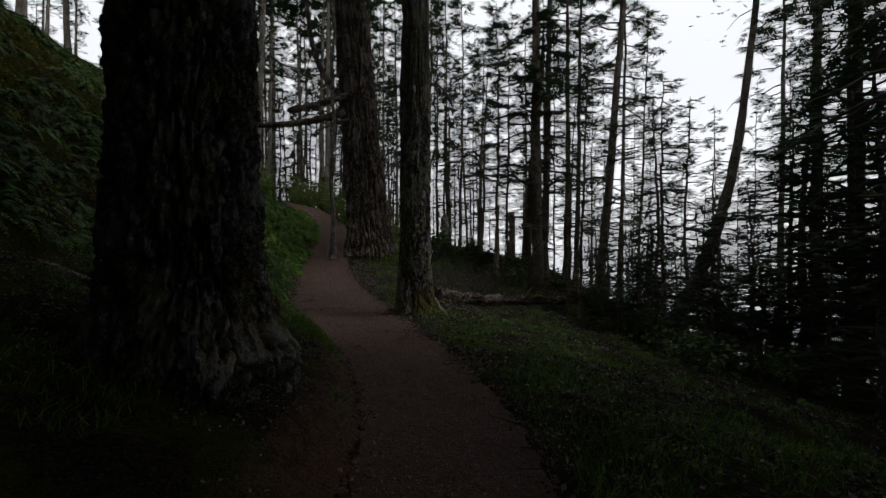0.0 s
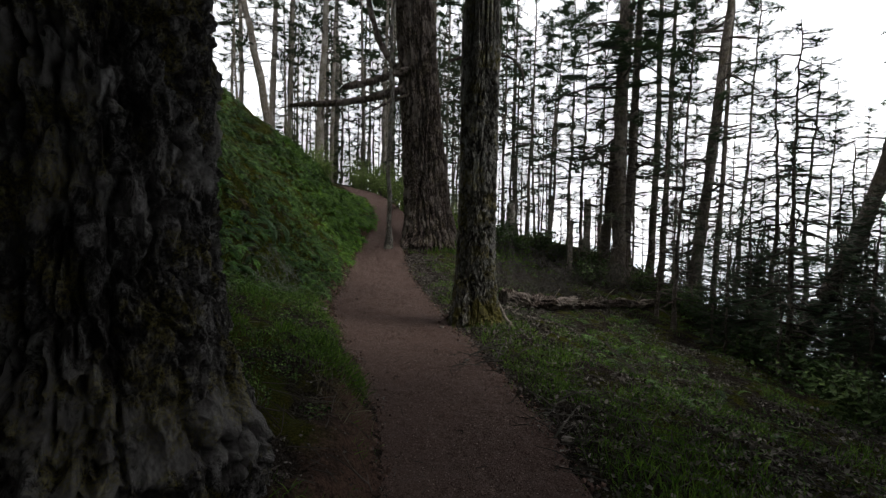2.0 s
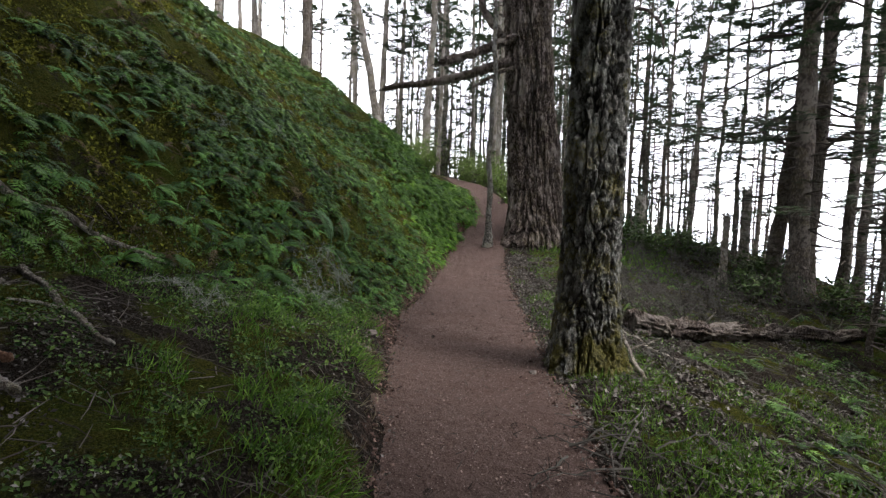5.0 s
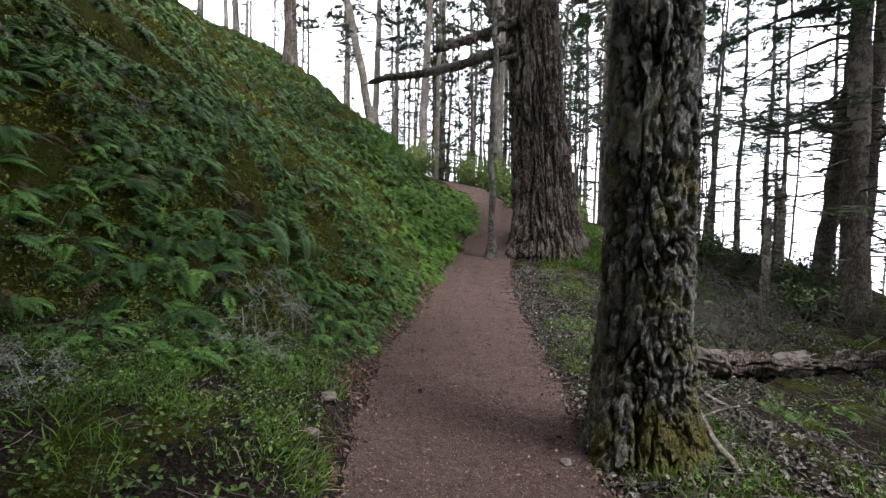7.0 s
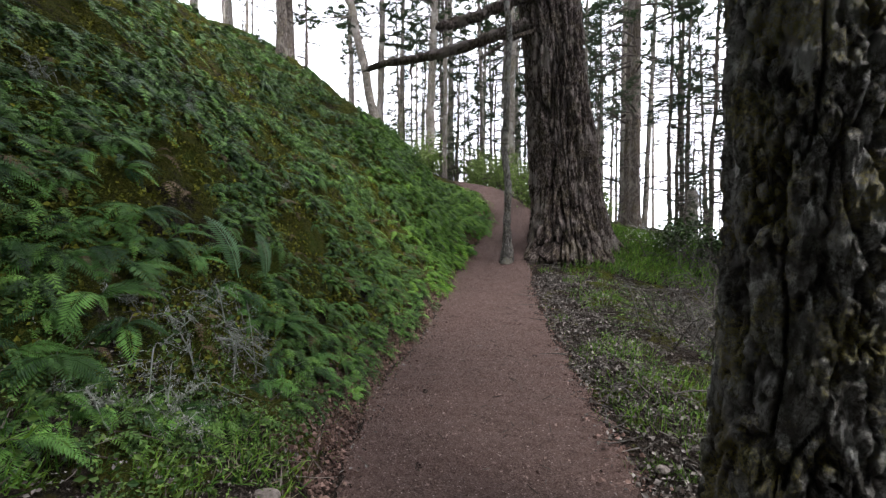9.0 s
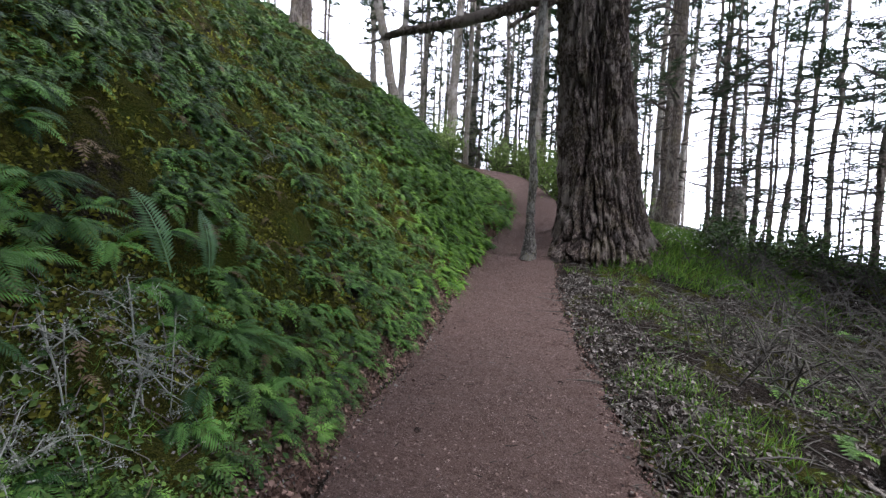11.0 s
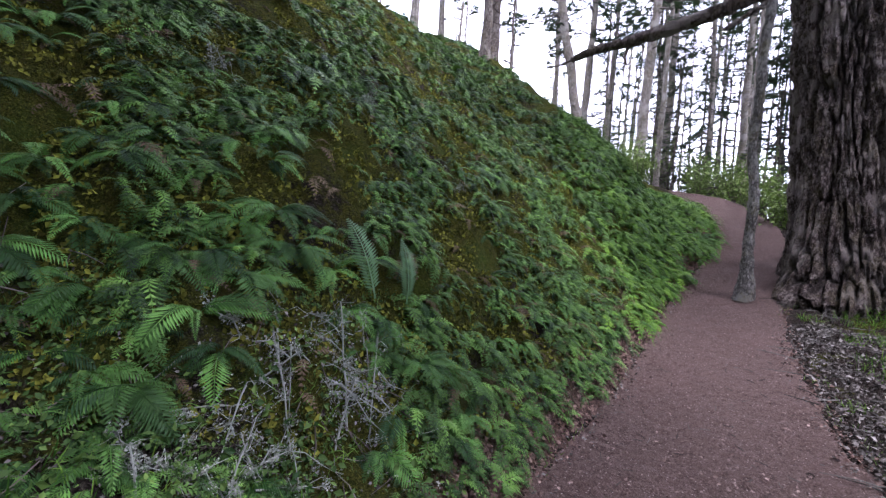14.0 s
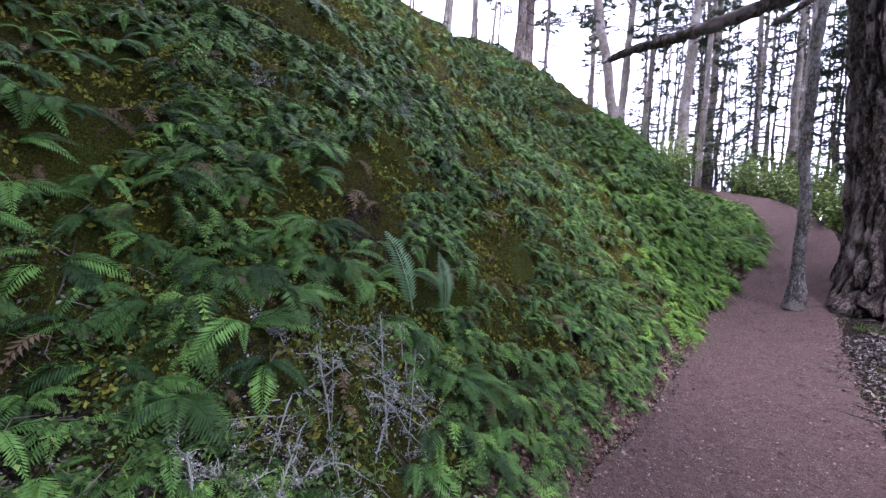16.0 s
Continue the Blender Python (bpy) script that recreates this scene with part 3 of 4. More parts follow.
for k in range(44):
    a, d = rng.random(), rng.random()
    x, y = 3.4 + 6 * a, 7.5 + 12 * d
    if x > 4.2 + .18 * abs(13 - y):
        h = .22 + .38 * rng.random() * min(1, (x - 3) / 4)
        plant(YOUNG, x, y, h * 1.5, h, rng.random() * 6.28, (0, 0), "small bushy young fir on the seaward rim", "young firs on the seaward rim", .05)
# the wood beyond the bank
for proto, x, y, sxy, sz, lean, label in (
        (TALL, -11.7, 17.3, .7, 1, (0, 0), "straight fir on top of the bank"), (TALL, -10.2, 10.0, 1, 1, (0, 0), "straight fir on top of the bank"), (TALL, -13.5, 19.5, 1, 1, (0, 0), "straight fir on top of the bank"),
        (GREY, -12.9, 25.6, 1.4, .9, (-.36, -.24), "grey fir that leans far over the bank"),
        (GREY, -14.6, 27.4, 1.25, 1, (.02, 0), "straight grey fir trunk beyond the bank"), (GREY, -11.2, 26.6, 1.35, 1, (.06, 0), "straight grey fir trunk beyond the bank"),
        (GREY, -11.4, 30, 1.1, 1, (0, 0), "straight grey fir trunk beyond the bank"), (GREY, -8.3, 30.5, 1.0, 1, (.02, 0), "grey fir beside the far bend of the path"),
        (GREY, -9.6, 36, 1.2, 1, (.02, 0), "grey fir beside the far bend of the path"), (TALL, -5.2, 28.5, .9, 1, (.1, 0), "dark fir behind the far bend of the path")):
    plant(proto, x, y, sxy, sz, rng.random() * 6.28, lean, label, "firs beyond the bank", .1)
spots = []
for k in range(4000):
    if len(spots) > 108:
        break
    a, d = rng.random(), rng.random()
    if k % 5 < 2:
        x, y = -30 + 34 * a, 27 + 30 * d
    elif k % 5 == 2:
        x, y = -26 + 13 * a, 14 + 26 * d
    elif k % 5 == 3:
        x, y = 2 + 16 * a, 24 + 22 * d
    elif k % 2:
        x, y = 14 + 12 * a, 2 + 22 * d
    else:
        x, y = -16 + 18 * a, 30 + 14 * d
    px_, pw = float(smooth_interp(y, CY, CX)), 2.2
    if abs(x - px_) < pw or any((x - p) ** 2 + (y - q) ** 2 < 2.2 for p, q in spots):
        continue
    spots.append((x, y))
    # left of x = 0 mostly pale bark, with the sunlight put into its colour
    kind = (GREY, POLE, GREY, GREY, SLIM, GREY, YOUNG)[int(rng.integers(7))] if x < 0 else (SLIM, POLE, POLE)[int(rng.integers(3))]
    plant(kind, x, y, (.5 if x < 0 else .55) + .4 * rng.random(), .85 + .35 * rng.random(), rng.random() * 6.28, (rng.normal(0, .03), rng.normal(0, .03)), "slender fir in the depth of the wood", "firs in the depth of the wood", .1)
for x, y, k in ((-10.5, 29, 1), (-8.8, 28, .9), (-6.6, 29.5, 1.2), (-12.5, 31, 1.1), (-7.2, 33, 1.3), (-14.5, 30, 1), (-5.0, 31.5, 1.2), (-10, 34, 1.3), (-16.5, 33, 1.2), (-3.2, 27.5, 1), (-12.2, 37, 1.4), (-3.6, 33.5, 1.3)):
    plant(YOUNG, x, y, k, k, rng.random() * 6.28, (0, 0), "bushy young fir beyond the bend of the path", "young firs beyond the bend", .1)
for k in range(14):
    x, y = -24 + 22 * rng.random(), 27 + 16 * rng.random()
    plant(GREY, x, y, .5 + .5 * rng.random(), 1.1 + .3 * rng.random(), rng.random() * 6.28, (rng.normal(0, .03), rng.normal(0, .03)), "thin pale pole of a fir in the depth of the wood", "firs in the depth of the wood", .1)
# unseen wood added behind and above the walker: closes the place, holds back light
for x, y in ((-5.2, -1.2), (.9, -3.8), (6.4, .2), (-1.2, -5.5), (7, 3), (-8.5, 4.5), (3.2, -3), (-3.5, -4), (5.0, -1.5), (-6.5, 1.5), (1.8, -8), (-1.8, -10), (7, -4), (-8, -6), (9, -1), (4, -13), (-6, -14), (10, -9), (12, -2), (-12, 0), (-13, 9), (-10.6, -3), (-9.6, 6.4), (-10.9, 8.4), (-8.8, 2.4), (-4.6, -7.2), (3.4, -6.2)):
    plant(SHADE_FIR, x, y, 1.2, .95, rng.random() * 6.28, (0, 0), "unseen tall fir added to shade the path and bank", "firs behind the path", .1)
for k in range(46):
    a, d = rng.random(), rng.random()
    x, y = -11 + 21 * a, -3.2 - 9 * d - .05 * (21 * a - 10) ** 2 * .2
    plant(YOUNG, x, y, 1.5 + .7 * rng.random(), 1.2 + .9 * rng.random(), rng.random() * 6.28, (0, 0), "unseen bushy young fir added behind the path for shade", "young firs behind the path", .1)
# young firs added at the sides, mostly out of view, to darken the start
for x, y, k in ((6.5, 6.5, 1.3), (7.6, 7.6, 1.5), (7.4, 4.8, 1.6), (8.6, 6.0, 1.8), (6.6, 2.6, 1.6), (8.2, .8, 1.8), (-7.6, .4, 1.7), (-9.2, -1.6, 1.8), (-6.4, -1.8, 1.6)):
    plant(YOUNG, x, y, k, k, rng.random() * 6.28, (0, 0), "bushy young fir added to darken the edge of the wood", "young firs behind the path", .1)
# ---- limbs of the three old firs, and crowns added above them for shade ----


def limb(tree, pts, r0, r1, mat, label="", n=10, name="limb", rough=.12):
    """A thick uneven limb through a few points, finely divided, as a part of its tree."""
    pts = np.asarray(pts, float)
    t = np.linspace(0, 1, len(pts))
    s = np.linspace(0, 1, 10 * len(pts))
    c = np.stack([np.interp(s, t, pts[:, i]) for i in range(3)], -1)
    for _ in range(6):
        c[1:-1] = (c[:-2] + 2 * c[1:-1] + c[2:]) / 4
    g = np.random.default_rng(int(abs(pts[0, 2] * 997 + pts[-1, 0] * 131)))
    r = r0 + (r1 - r0) * s
    V, F = tube(c, r, n)
    k = np.repeat(r, n)
    V[:len(k)] += g.normal(0, 1, (len(k), 3)) * (k * rough)[:, None]
    return mk(name, *drop_flat(V, F), mat, tree, True, label)


def shade_crown(tree, seed, z0, z1, reach, count):
    """Boughs added above an old fir's bare trunk, out of view, to shade the ground."""
    g = np.random.default_rng(seed)
    limbs, P, U_, S = [], [], [], []
    for k in range(count):
        h, a = z0 + (z1 - z0) * k / count, g.random() * 6.283
        L = reach * (1 - .6 * k / count) * (.6 + .5 * g.random())
        s = np.linspace(0, 1, 6)
        pts = np.stack([np.cos(a) * L * s, np.sin(a) * L * s, h + L * (.15 * s - .3 * s * s)], -1) + g.normal(0, .04, (6, 3))
        limbs.append(tube(pts, np.linspace(.07, .01, 6), 5))
        for q in range(int(26 * L)):
            t = .15 + .85 * g.random()
            p = np.array([np.interp(t, s, pts[:, i]) for i in range(3)])
            w = g.normal(0, .5) * (1.1 - t * .6)
            P.append(p + np.array([-math.sin(a) * w, math.cos(a) * w, g.normal(0, .06)]))
            U_.append([g.normal(0, .3), g.normal(0, .3), 1])
            S.append((a - math.pi / 2 + g.normal(0, .9), .42 + .22 * g.random()))
    S = np.array(S)
    tagged(mk("boughs", *drop_flat(*join(limbs)), TWIG, tree), kind="stuff")
    mk("crown", *spread(SPRAY_V, SPRAY_F, frames_from(np.array(U_), S[:, 0], S[:, 1], np.array(P))), NEEDLES, tree)


# unseen crowns, thickest on the first fir to darken the start of the path
shade_crown(T1, 31, 7.4, 18.5, 5.6, 150)
shade_crown(T2, 32, 10.5, 18.5, 3.6, 40)
shade_crown(T3, 33, 10.5, 21, 5.0, 60)
# broken limbs of the brown fir: local metres from its foot
limb(T3, [(-.5, -.2, 5.3), (-1.1, -.5, 5.1), (-2.0, -.9, 4.72), (-3.2, -1.2, 4.5), (-4.1, -1.3, 4.5), (-4.5, -1.3, 4.42)], .16, .065, BARK_BROWN, "long bare broken limb")
limb(T3, [(-.5, -.3, 5.85), (-1.1, -.7, 5.6), (-1.9, -1.2, 5.15), (-2.5, -1.6, 4.9)], .15, .1, BARK_BROWN, "thick broken stub", rough=.2)
limb(T3, [(-.6, 0, 5.6), (-1.2, .1, 5.9), (-1.9, .1, 6.9), (-2.3, .1, 8.2), (-2.4, .1, 9.4)], .15, .07, BARK_BROWN, "upswept bare limb")
limb(T3, [(-.5, -.5, 4.95), (-1.1, -.8, 4.75), (-1.75, -1.1, 4.3)], .07, .035, BARK_BROWN, "short drooping stub")
limb(T3, [(-3.3, -1.22, 4.48), (-3.4, -1.24, 4.22), (-3.33, -1.24, 4.05)], .04, .02, BARK_BROWN, "hanging stub", 6)
limb(T3, [(-4.4, -1.3, 4.44), (-4.75, -1.38, 4.34), (-5.1, -1.4, 4.36)], .025, .008, BARK_BROWN, "bare twig end", 5)
limb(T3, [(.5, .2, 6.3), (1.6, .2, 6.5), (2.6, .3, 6.4), (3.0, .3, 5.9), (3.05, .3, 5.3)], .07, .03, BARK_BROWN, "crooked bare branch", 7)
limb(T1, [(.3, .35, 5.2), (1.0, 1.5, 5.6), (1.6, 2.4, 6.0)], .09, .04, BARK_GREY, "high bare limb", 7)


def dead_sapling():
    x, y = -3.85, 15.6
    tree = empty("dead_sapling", pose(x, y, float(land(x, y)) - .05), "thin grey dead trunk standing at the edge of the path", "tree")
    z = np.linspace(0, 9, 130)
    g = np.random.default_rng(5)
    p = np.stack([.004 * z + .035 * np.sin(z * 1.7) + .02 * np.sin(z * 4.1 + 1), .03 * np.sin(z * 1.1), z], -1)
    r = .083 - .004 * z + .08 * np.exp(-(z / .36) ** 2) + g.normal(0, .006, 130)
    V, F = tube(p, r, 16)
    V += g.normal(0, .005, V.shape)
    mk("trunk", *drop_flat(V, F), bark_material("bark_dead_sapling", (0.035, 0.031, 0.027), (0.12, 0.112, 0.098), (0.26, 0.25, 0.225), 0.2, 1.4), tree, True)
    for h, a, L in ((2.9, 2.4, .16), (3.9, .3, .14), (1.9, 3.6, .1), (4.6, 2.8, .3)):
        limb(tree, [(.05, 0, h), (.05 + math.cos(a) * L * .6, math.sin(a) * L * .6, h + .05), (.05 + math.cos(a) * L, math.sin(a) * L, h + .12)], .02, .008, BARK_PALE, "", 5, "twig")


dead_sapling()


def leaning_fir():
    x, y = 6.55, 13.0
    z0 = float(land(x, y))
    tree = empty("leaning_fir", pose(x, y, z0), "dark fir trunk curving out towards the sea from the slope", "tree")
    zb = -.9 - z0
    pts = np.array([(-.5, 0, -.6), (0, 0, zb), (.65, 0, zb + 1.2), (1.25, 0, zb + 2.55), (1.7, 0, zb + 4.0), (2.05, 0, zb + 5.7), (2.55, 0, zb + 9.6), (2.8, 0, zb + 14)])
    limb(tree, pts, .25, .06, BARK_FAR, "", 12, "trunk", .06)
    g = np.random.default_rng(8)
    for k in range(12):
        h = 2.5 + .9 * k
        bx = float(np.interp(h, pts[:, 2], pts[:, 0]))
        a, L = g.random() * 6.28, .6 + 1.1 * g.random()
        limb(tree, [(bx, 0, h), (bx + math.cos(a) * L * .6, math.sin(a) * L * .6, h + .1), (bx + math.cos(a) * L, math.sin(a) * L, h - .05)], .022, .006, TWIG, "", 4, "branch")
    P = np.array([(2.4 + .004 * k + g.normal(0, .9), g.normal(0, .9), zb + 9 + k * .018) for k in range(300)])
    mk("crown", *spread(SPRAY_V, SPRAY_F, frames_from(np.column_stack([g.normal(0, .3, 300), g.normal(0, .3, 300), np.ones(300)]), g.random(300) * 6.28, .12 + .08 * g.random(300), P)), NEEDLES, tree)


leaning_fir()


def broken_snag(x, y, h, r, label, seed):
    g = np.random.default_rng(seed)
    tree = empty("snag", pose(x, y, float(land(x, y)) - .2), label, "tree stump")
    z = np.linspace(0, h, 30)
    V, F = tube(np.stack([.03 * np.sin(z), .02 * z, z], -1), r * (1 - .1 * z / h) + .5 * r * np.exp(-z / .25), 14, False)
    k = len(V) - 14
    V[k:, 2] += g.random(14) * .35 - .2
    V[k - 14:k, 2] += g.random(14) * .1 - .05
    V += g.normal(0, .012, V.shape)
    mk("stump", *drop_flat(V, F), BARK_PALE, tree)
    o = V[k:].mean(0) - [0, 0, .3]
    W_ = np.concatenate([V[k:] - [0, 0, .06], [o]])
    mk("broken_top", W_, [[i, (i + 1) % 14, 14] for i in range(14)], BARK_BROWN, tree, label="splintered hollow top")


broken_snag(3.15, 20.6, 2.5, .15, "broken grey snag with a splintered top", 3)
broken_snag(.05, 21.5, 1.6, .2, "short broken snag with a jagged top", 4)
broken_snag(1.95, 16.5, 1.9, .08, "thin broken dead stem among dry brush", 6)


def fallen_log():
    a, b, c = np.array((-.1, 10.75)), np.array((1.75, 12.9)), np.array((4.4, 15.4))
    log = empty("fallen_log", pose(0, 0, 0), "weathered fallen log with cracked peeling bark lying on the slope", "log")
    g = np.random.default_rng(12)
    s = np.linspace(0, 1, 180)
    xy = np.stack([np.interp(s, [0, .42, 1], [a[i], b[i], c[i]]) for i in (0, 1)], -1)
    for _ in range(60):
        xy[1:-1] = (xy[:-2] + 2 * xy[1:-1] + xy[2:]) / 4
    xy += np.stack([.05 * np.sin(s * 17), .04 * np.sin(s * 11 + 1)], -1)
    z = land(xy[:, 0], xy[:, 1])
    for _ in range(120):
        z[1:-1] = (z[:-2] + 2 * z[1:-1] + z[2:]) / 4
    r = .15 - .05 * s + .016 * np.sin(s * 37) + .01 * np.sin(s * 83)
    mid = np.column_stack([xy, z + r * 1.1])
    V, F = tube(mid, r, 30)
    n = 180 * 30
    ridge = []
    for i in range(180):
        for k in range(30):
            c1, s1 = math.cos(k * .2094), math.sin(k * .2094)
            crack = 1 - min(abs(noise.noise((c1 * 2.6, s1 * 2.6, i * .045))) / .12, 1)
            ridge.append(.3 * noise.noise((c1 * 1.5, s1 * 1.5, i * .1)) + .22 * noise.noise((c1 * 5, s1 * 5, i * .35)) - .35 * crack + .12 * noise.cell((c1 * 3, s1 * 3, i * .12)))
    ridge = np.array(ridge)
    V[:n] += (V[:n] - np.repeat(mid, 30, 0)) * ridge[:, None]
    tv, tf = drop_flat(V, F)
    # sunken cracks of the log get shade painted into their colour too
    mk("trunk", tv, tf, BARK_LOG, log, attrs=(("crease_shade", np.concatenate([np.clip(-ridge * 2.2, 0, 1), np.zeros(len(tv) - n)])),))
    mk("sawn_end", V[:30].tolist() + [V[:30].mean(0).tolist()], [[i, (i + 1) % 30, 30] for i in range(30)], BARK_BROWN, log, label="rotten brown broken end")
    for k, L, up in ((46, .35, .3), (104, .5, .4), (142, .3, .35)):
        p = np.array([*xy[k], z[k] + r[k] * 1.4])
        limb(log, [p, p + [.1, -.1, up * .6], p + [L * .5, -L * .3, up]], .022, .007, BARK_PALE, "", 5, "branch_stub")


fallen_log()

# ---- ferns ----


def frond_shape(pairs, arch, droop, width, seed, segs=6):
    """One frond, a metre long: arched stalk with tapering leaflets on both sides."""
    g = np.random.default_rng(seed)
    s = np.linspace(0, 1, segs)
    cur = lambda t: np.stack([.05 * np.sin(t * 2.5), t * (1 - .22 * t * droop), arch * t - (arch + droop * .55) * t * t], -1)
    V, F = tube(cur(s), .012 * (1 - .8 * s), 3, False)
    V, F = list(V), [list(f) for f in F]
    for k in range(pairs):
        t = .12 + .86 * k / (pairs - 1)
        p, q = cur(np.array([t]))[0], cur(np.array([min(t + .02, 1.02)]))[0]
        d = (q - p) / np.linalg.norm(q - p)
        L = width * (math.sin(min(t * 1.9 + .35, 1.75)) * (1 - max(t - .45, 0) ** 1.3 * 1.95)) * (1 + g.normal(0, .08))
        L = max(L, .015)
        for sgn in (-1, 1):
            a = np.array([sgn * .9, .42, -.1 - .25 * g.random()])
            out = np.array([a[0], d[1] * a[1], d[2] * a[1] + a[2] * .7])
            w = .4 / pairs
            o = len(V)
            if segs < 4:
                V += [p - d * w, p + d * w + out * L * .15, p + out * L]
                F.append([o, o + 1, o + 2, o + 2])
                continue
            V += [p - d * w * .8, p + out * L * .4 + d * w, p + out * L + [0, 0, -.02 * g.random()], p + out * L * .45 - d * w]
            F.append([o, o + 1, o + 2, o + 3])
    return np.array(V), np.array(F)


FRONDS = [frond_shape(24, .5, .9, .23, 1), frond_shape(22, .4, 1.1, .26, 2), frond_shape(26, .7, .6, .16, 3), frond_shape(23, .3, 1.0, .24, 4)]
FROND_MESH = []
for v, f in FRONDS:
    o = mk("frond", v, f, FERN)
    FROND_MESH.append(o.data)
    bpy.data.objects.remove(o)
SMALL = [drop_flat(*q) for q in (frond_shape(11, .6, .9, .23, 5, 3), frond_shape(10, .4, 1.1, .25, 6, 3), frond_shape(10, .8, .9, .22, 7, 3))]


def frond_ways(n, fan):
    """For each slope normal a frond's way out, mostly downhill, and its upper side."""
    h = n[:, :2] + rng.normal(0, .12, (len(n), 2))
    az = np.arctan2(h[:, 1], h[:, 0]) + fan * (rng.random(len(n)) * 2 - 1)
    flat = np.stack([np.cos(az), np.sin(az), np.zeros(len(n))], -1)
    up = n * .5 + np.array([0, 0, .5])
    into = np.clip((flat * n).sum(1), -1, 1)
    flat[:, 2] = .25 - .15 * into + rng.normal(0, .22, len(n))
    return flat, up


def lay_ferns(x, y, size, fronds, shapes, fan=1.5):
    """Fronds of many ferns at x, y as one array, hanging out of the slope."""
    n, z = slope_normal(x, y), land(x, y) + rough_lift(x, y)
    out = []
    for k in range(fronds):
        w, up = frond_ways(n, fan)
        out.append(frames_dir(w, up, size * (.65 + .5 * rng.random(len(x))), np.column_stack([x, y, z - .01]) + rng.normal(0, .02, (len(x), 3))))
    m = np.concatenate(out)
    pick = rng.integers(0, len(shapes), len(m))
    used = [i for i in range(len(shapes)) if (pick == i).any()]
    tone = np.concatenate([np.repeat(rng.random((pick == i).sum()), len(shapes[i][0])) for i in used])
    return (*join([spread(*shapes[i], m[pick == i]) for i in used]), tone)


def rough_lift(x, y):
    z, u, v, w = lie(x, y)
    return (fbm(x, y, 1.3, 3.1, 2) * .09 + fbm(x, y, 5.5, 9.2, 3) * .06) * np.clip(np.maximum(u, w) / .5, 0, 1) * np.where(v > .2, 1.7, .8)


def scatter(n, x0, x1, y0, y1, keep):
    x, y = x0 + (x1 - x0) * rng.random(n), y0 + (y1 - y0) * rng.random(n)
    z, u, v, w = lie(x, y)
    ok = keep(x, y, u, v, w)
    return x[ok], y[ok]


def patchy(x, y, s, lo, seed):
    return fbm(x, y, s, seed, 2) > lo


# the ferns along the walker's stretch of the bank, each a plant of its own
lx, ly = scatter(420, -5.2, -3.5, 6.7, 9.3, lambda x, y, u, v, w: (v > -.1) & (v < 1.0) & ((x + 3.72) ** 2 + (y - 8.3) ** 2 > .14))
fx, fy = scatter(2600, -6.6, -3.3, 6.0, 12.6, lambda x, y, u, v, w: (v > .02 + .2 * (y > 9)) & (v < 2.3) & patchy(x, y, 1.2, -.06, 4) & ((x + 3.75) ** 2 + (y - 8.35) ** 2 > .16))
fx, fy = np.concatenate([lx, fx]), np.concatenate([ly, fy])
keep = []
for i in range(len(fx)):
    if all((fx[i] - fx[j]) ** 2 + (fy[i] - fy[j]) ** 2 > (.022 if i < len(lx) else .034) for j in keep):
        keep.append(i)
keep = keep[:360]
fx, fy = fx[keep], fy[keep]
fn, fz = slope_normal(fx, fy), land(fx, fy) + rough_lift(fx, fy)
for i in range(len(fx)):
    lush = fy[i] < 8.5 or (fx[i] > -4.3 and fy[i] < 9.9)
    size = (.23 + .15 * rng.random()) * (1.0 if lush else .75)
    fern = empty("fern", pose(fx[i], fy[i], fz[i] - .03), "large green sword fern with arching fronds on the bank" if lush else "small green fern growing out of the mossy bank", "fern", "ferns on the bank")
    count = int(8 + 3 * rng.random()) if lush else 7
    w, up = frond_ways(np.repeat(fn[i:i + 1], count, 0), 1.7 if lush else 1.3)
    m3 = frames_dir(w, up, size * (.6 + .55 * rng.random(count)), np.zeros((count, 3)))
    for k in range(count):
        share("frond", FROND_MESH[int(rng.integers(4))], Matrix((*m3[k].tolist(), (0, 0, 0, 1))), fern)
# one pale fern with two tall upright fronds
pale = empty("upright_fern", pose(-4.06, 8.9, float(land(-4.06, 8.9))), "pale fern with two tall upright fronds on the bank", "fern")
for way, L, at_ in (((-.2, -.32, .9), .62, (0, 0, 0)), ((-.05, -.12, .9), .46, (.12, .16, -.02))):
    m3 = frames_dir(np.array([way]), np.array([[.8, -.5, .3]]), [L], np.array([at_], float))[0]
    mk("frond", *FRONDS[2], FERN_PALE, pale, label="pale grey-green frond").matrix_basis = Matrix((*m3.tolist(), (0, 0, 0, 1)))

fx, fy = scatter(8200, -14, -3.4, 4.0, 21, lambda x, y, u, v, w: (v > .1) & (v < 8.2) & ((v > 2.1) | (y > 12.3) | (y < 6.2)) & patchy(x, y, 1.2, -.07, 4))
V, F, tone = lay_ferns(fx, fy, .2 + .2 * rng.random(len(fx)), 6, SMALL)
tagged(mk("fern_mass", V, F, FERN_STUFF, attrs=(("tone", tone),)), "dense green ferns covering the steep bank", "ferns", kind="stuff")
fx, fy = scatter(5600, -7.2, -3.2, 6.0, 13.5, lambda x, y, u, v, w: (u > .06 + .2 * rng.random(len(x)) * (y > 9)) & (v > -.35) & (y > 7.6 + 2 * (v < 0)) & (v < 2.9) & patchy(x, y, 1.9, -.06 - .2 * (v < .3), 8) & ((x + 3.75) ** 2 + (y - 8.4) ** 2 > .25))
V, F, tone = lay_ferns(fx, fy, .13 + .12 * rng.random(len(fx)), 5, SMALL)
tagged(mk("small_fern_mass", V, F, FERN_STUFF, attrs=(("tone", tone),)), "small ferns sprouting between larger ferns on the bank", "ferns", kind="stuff")
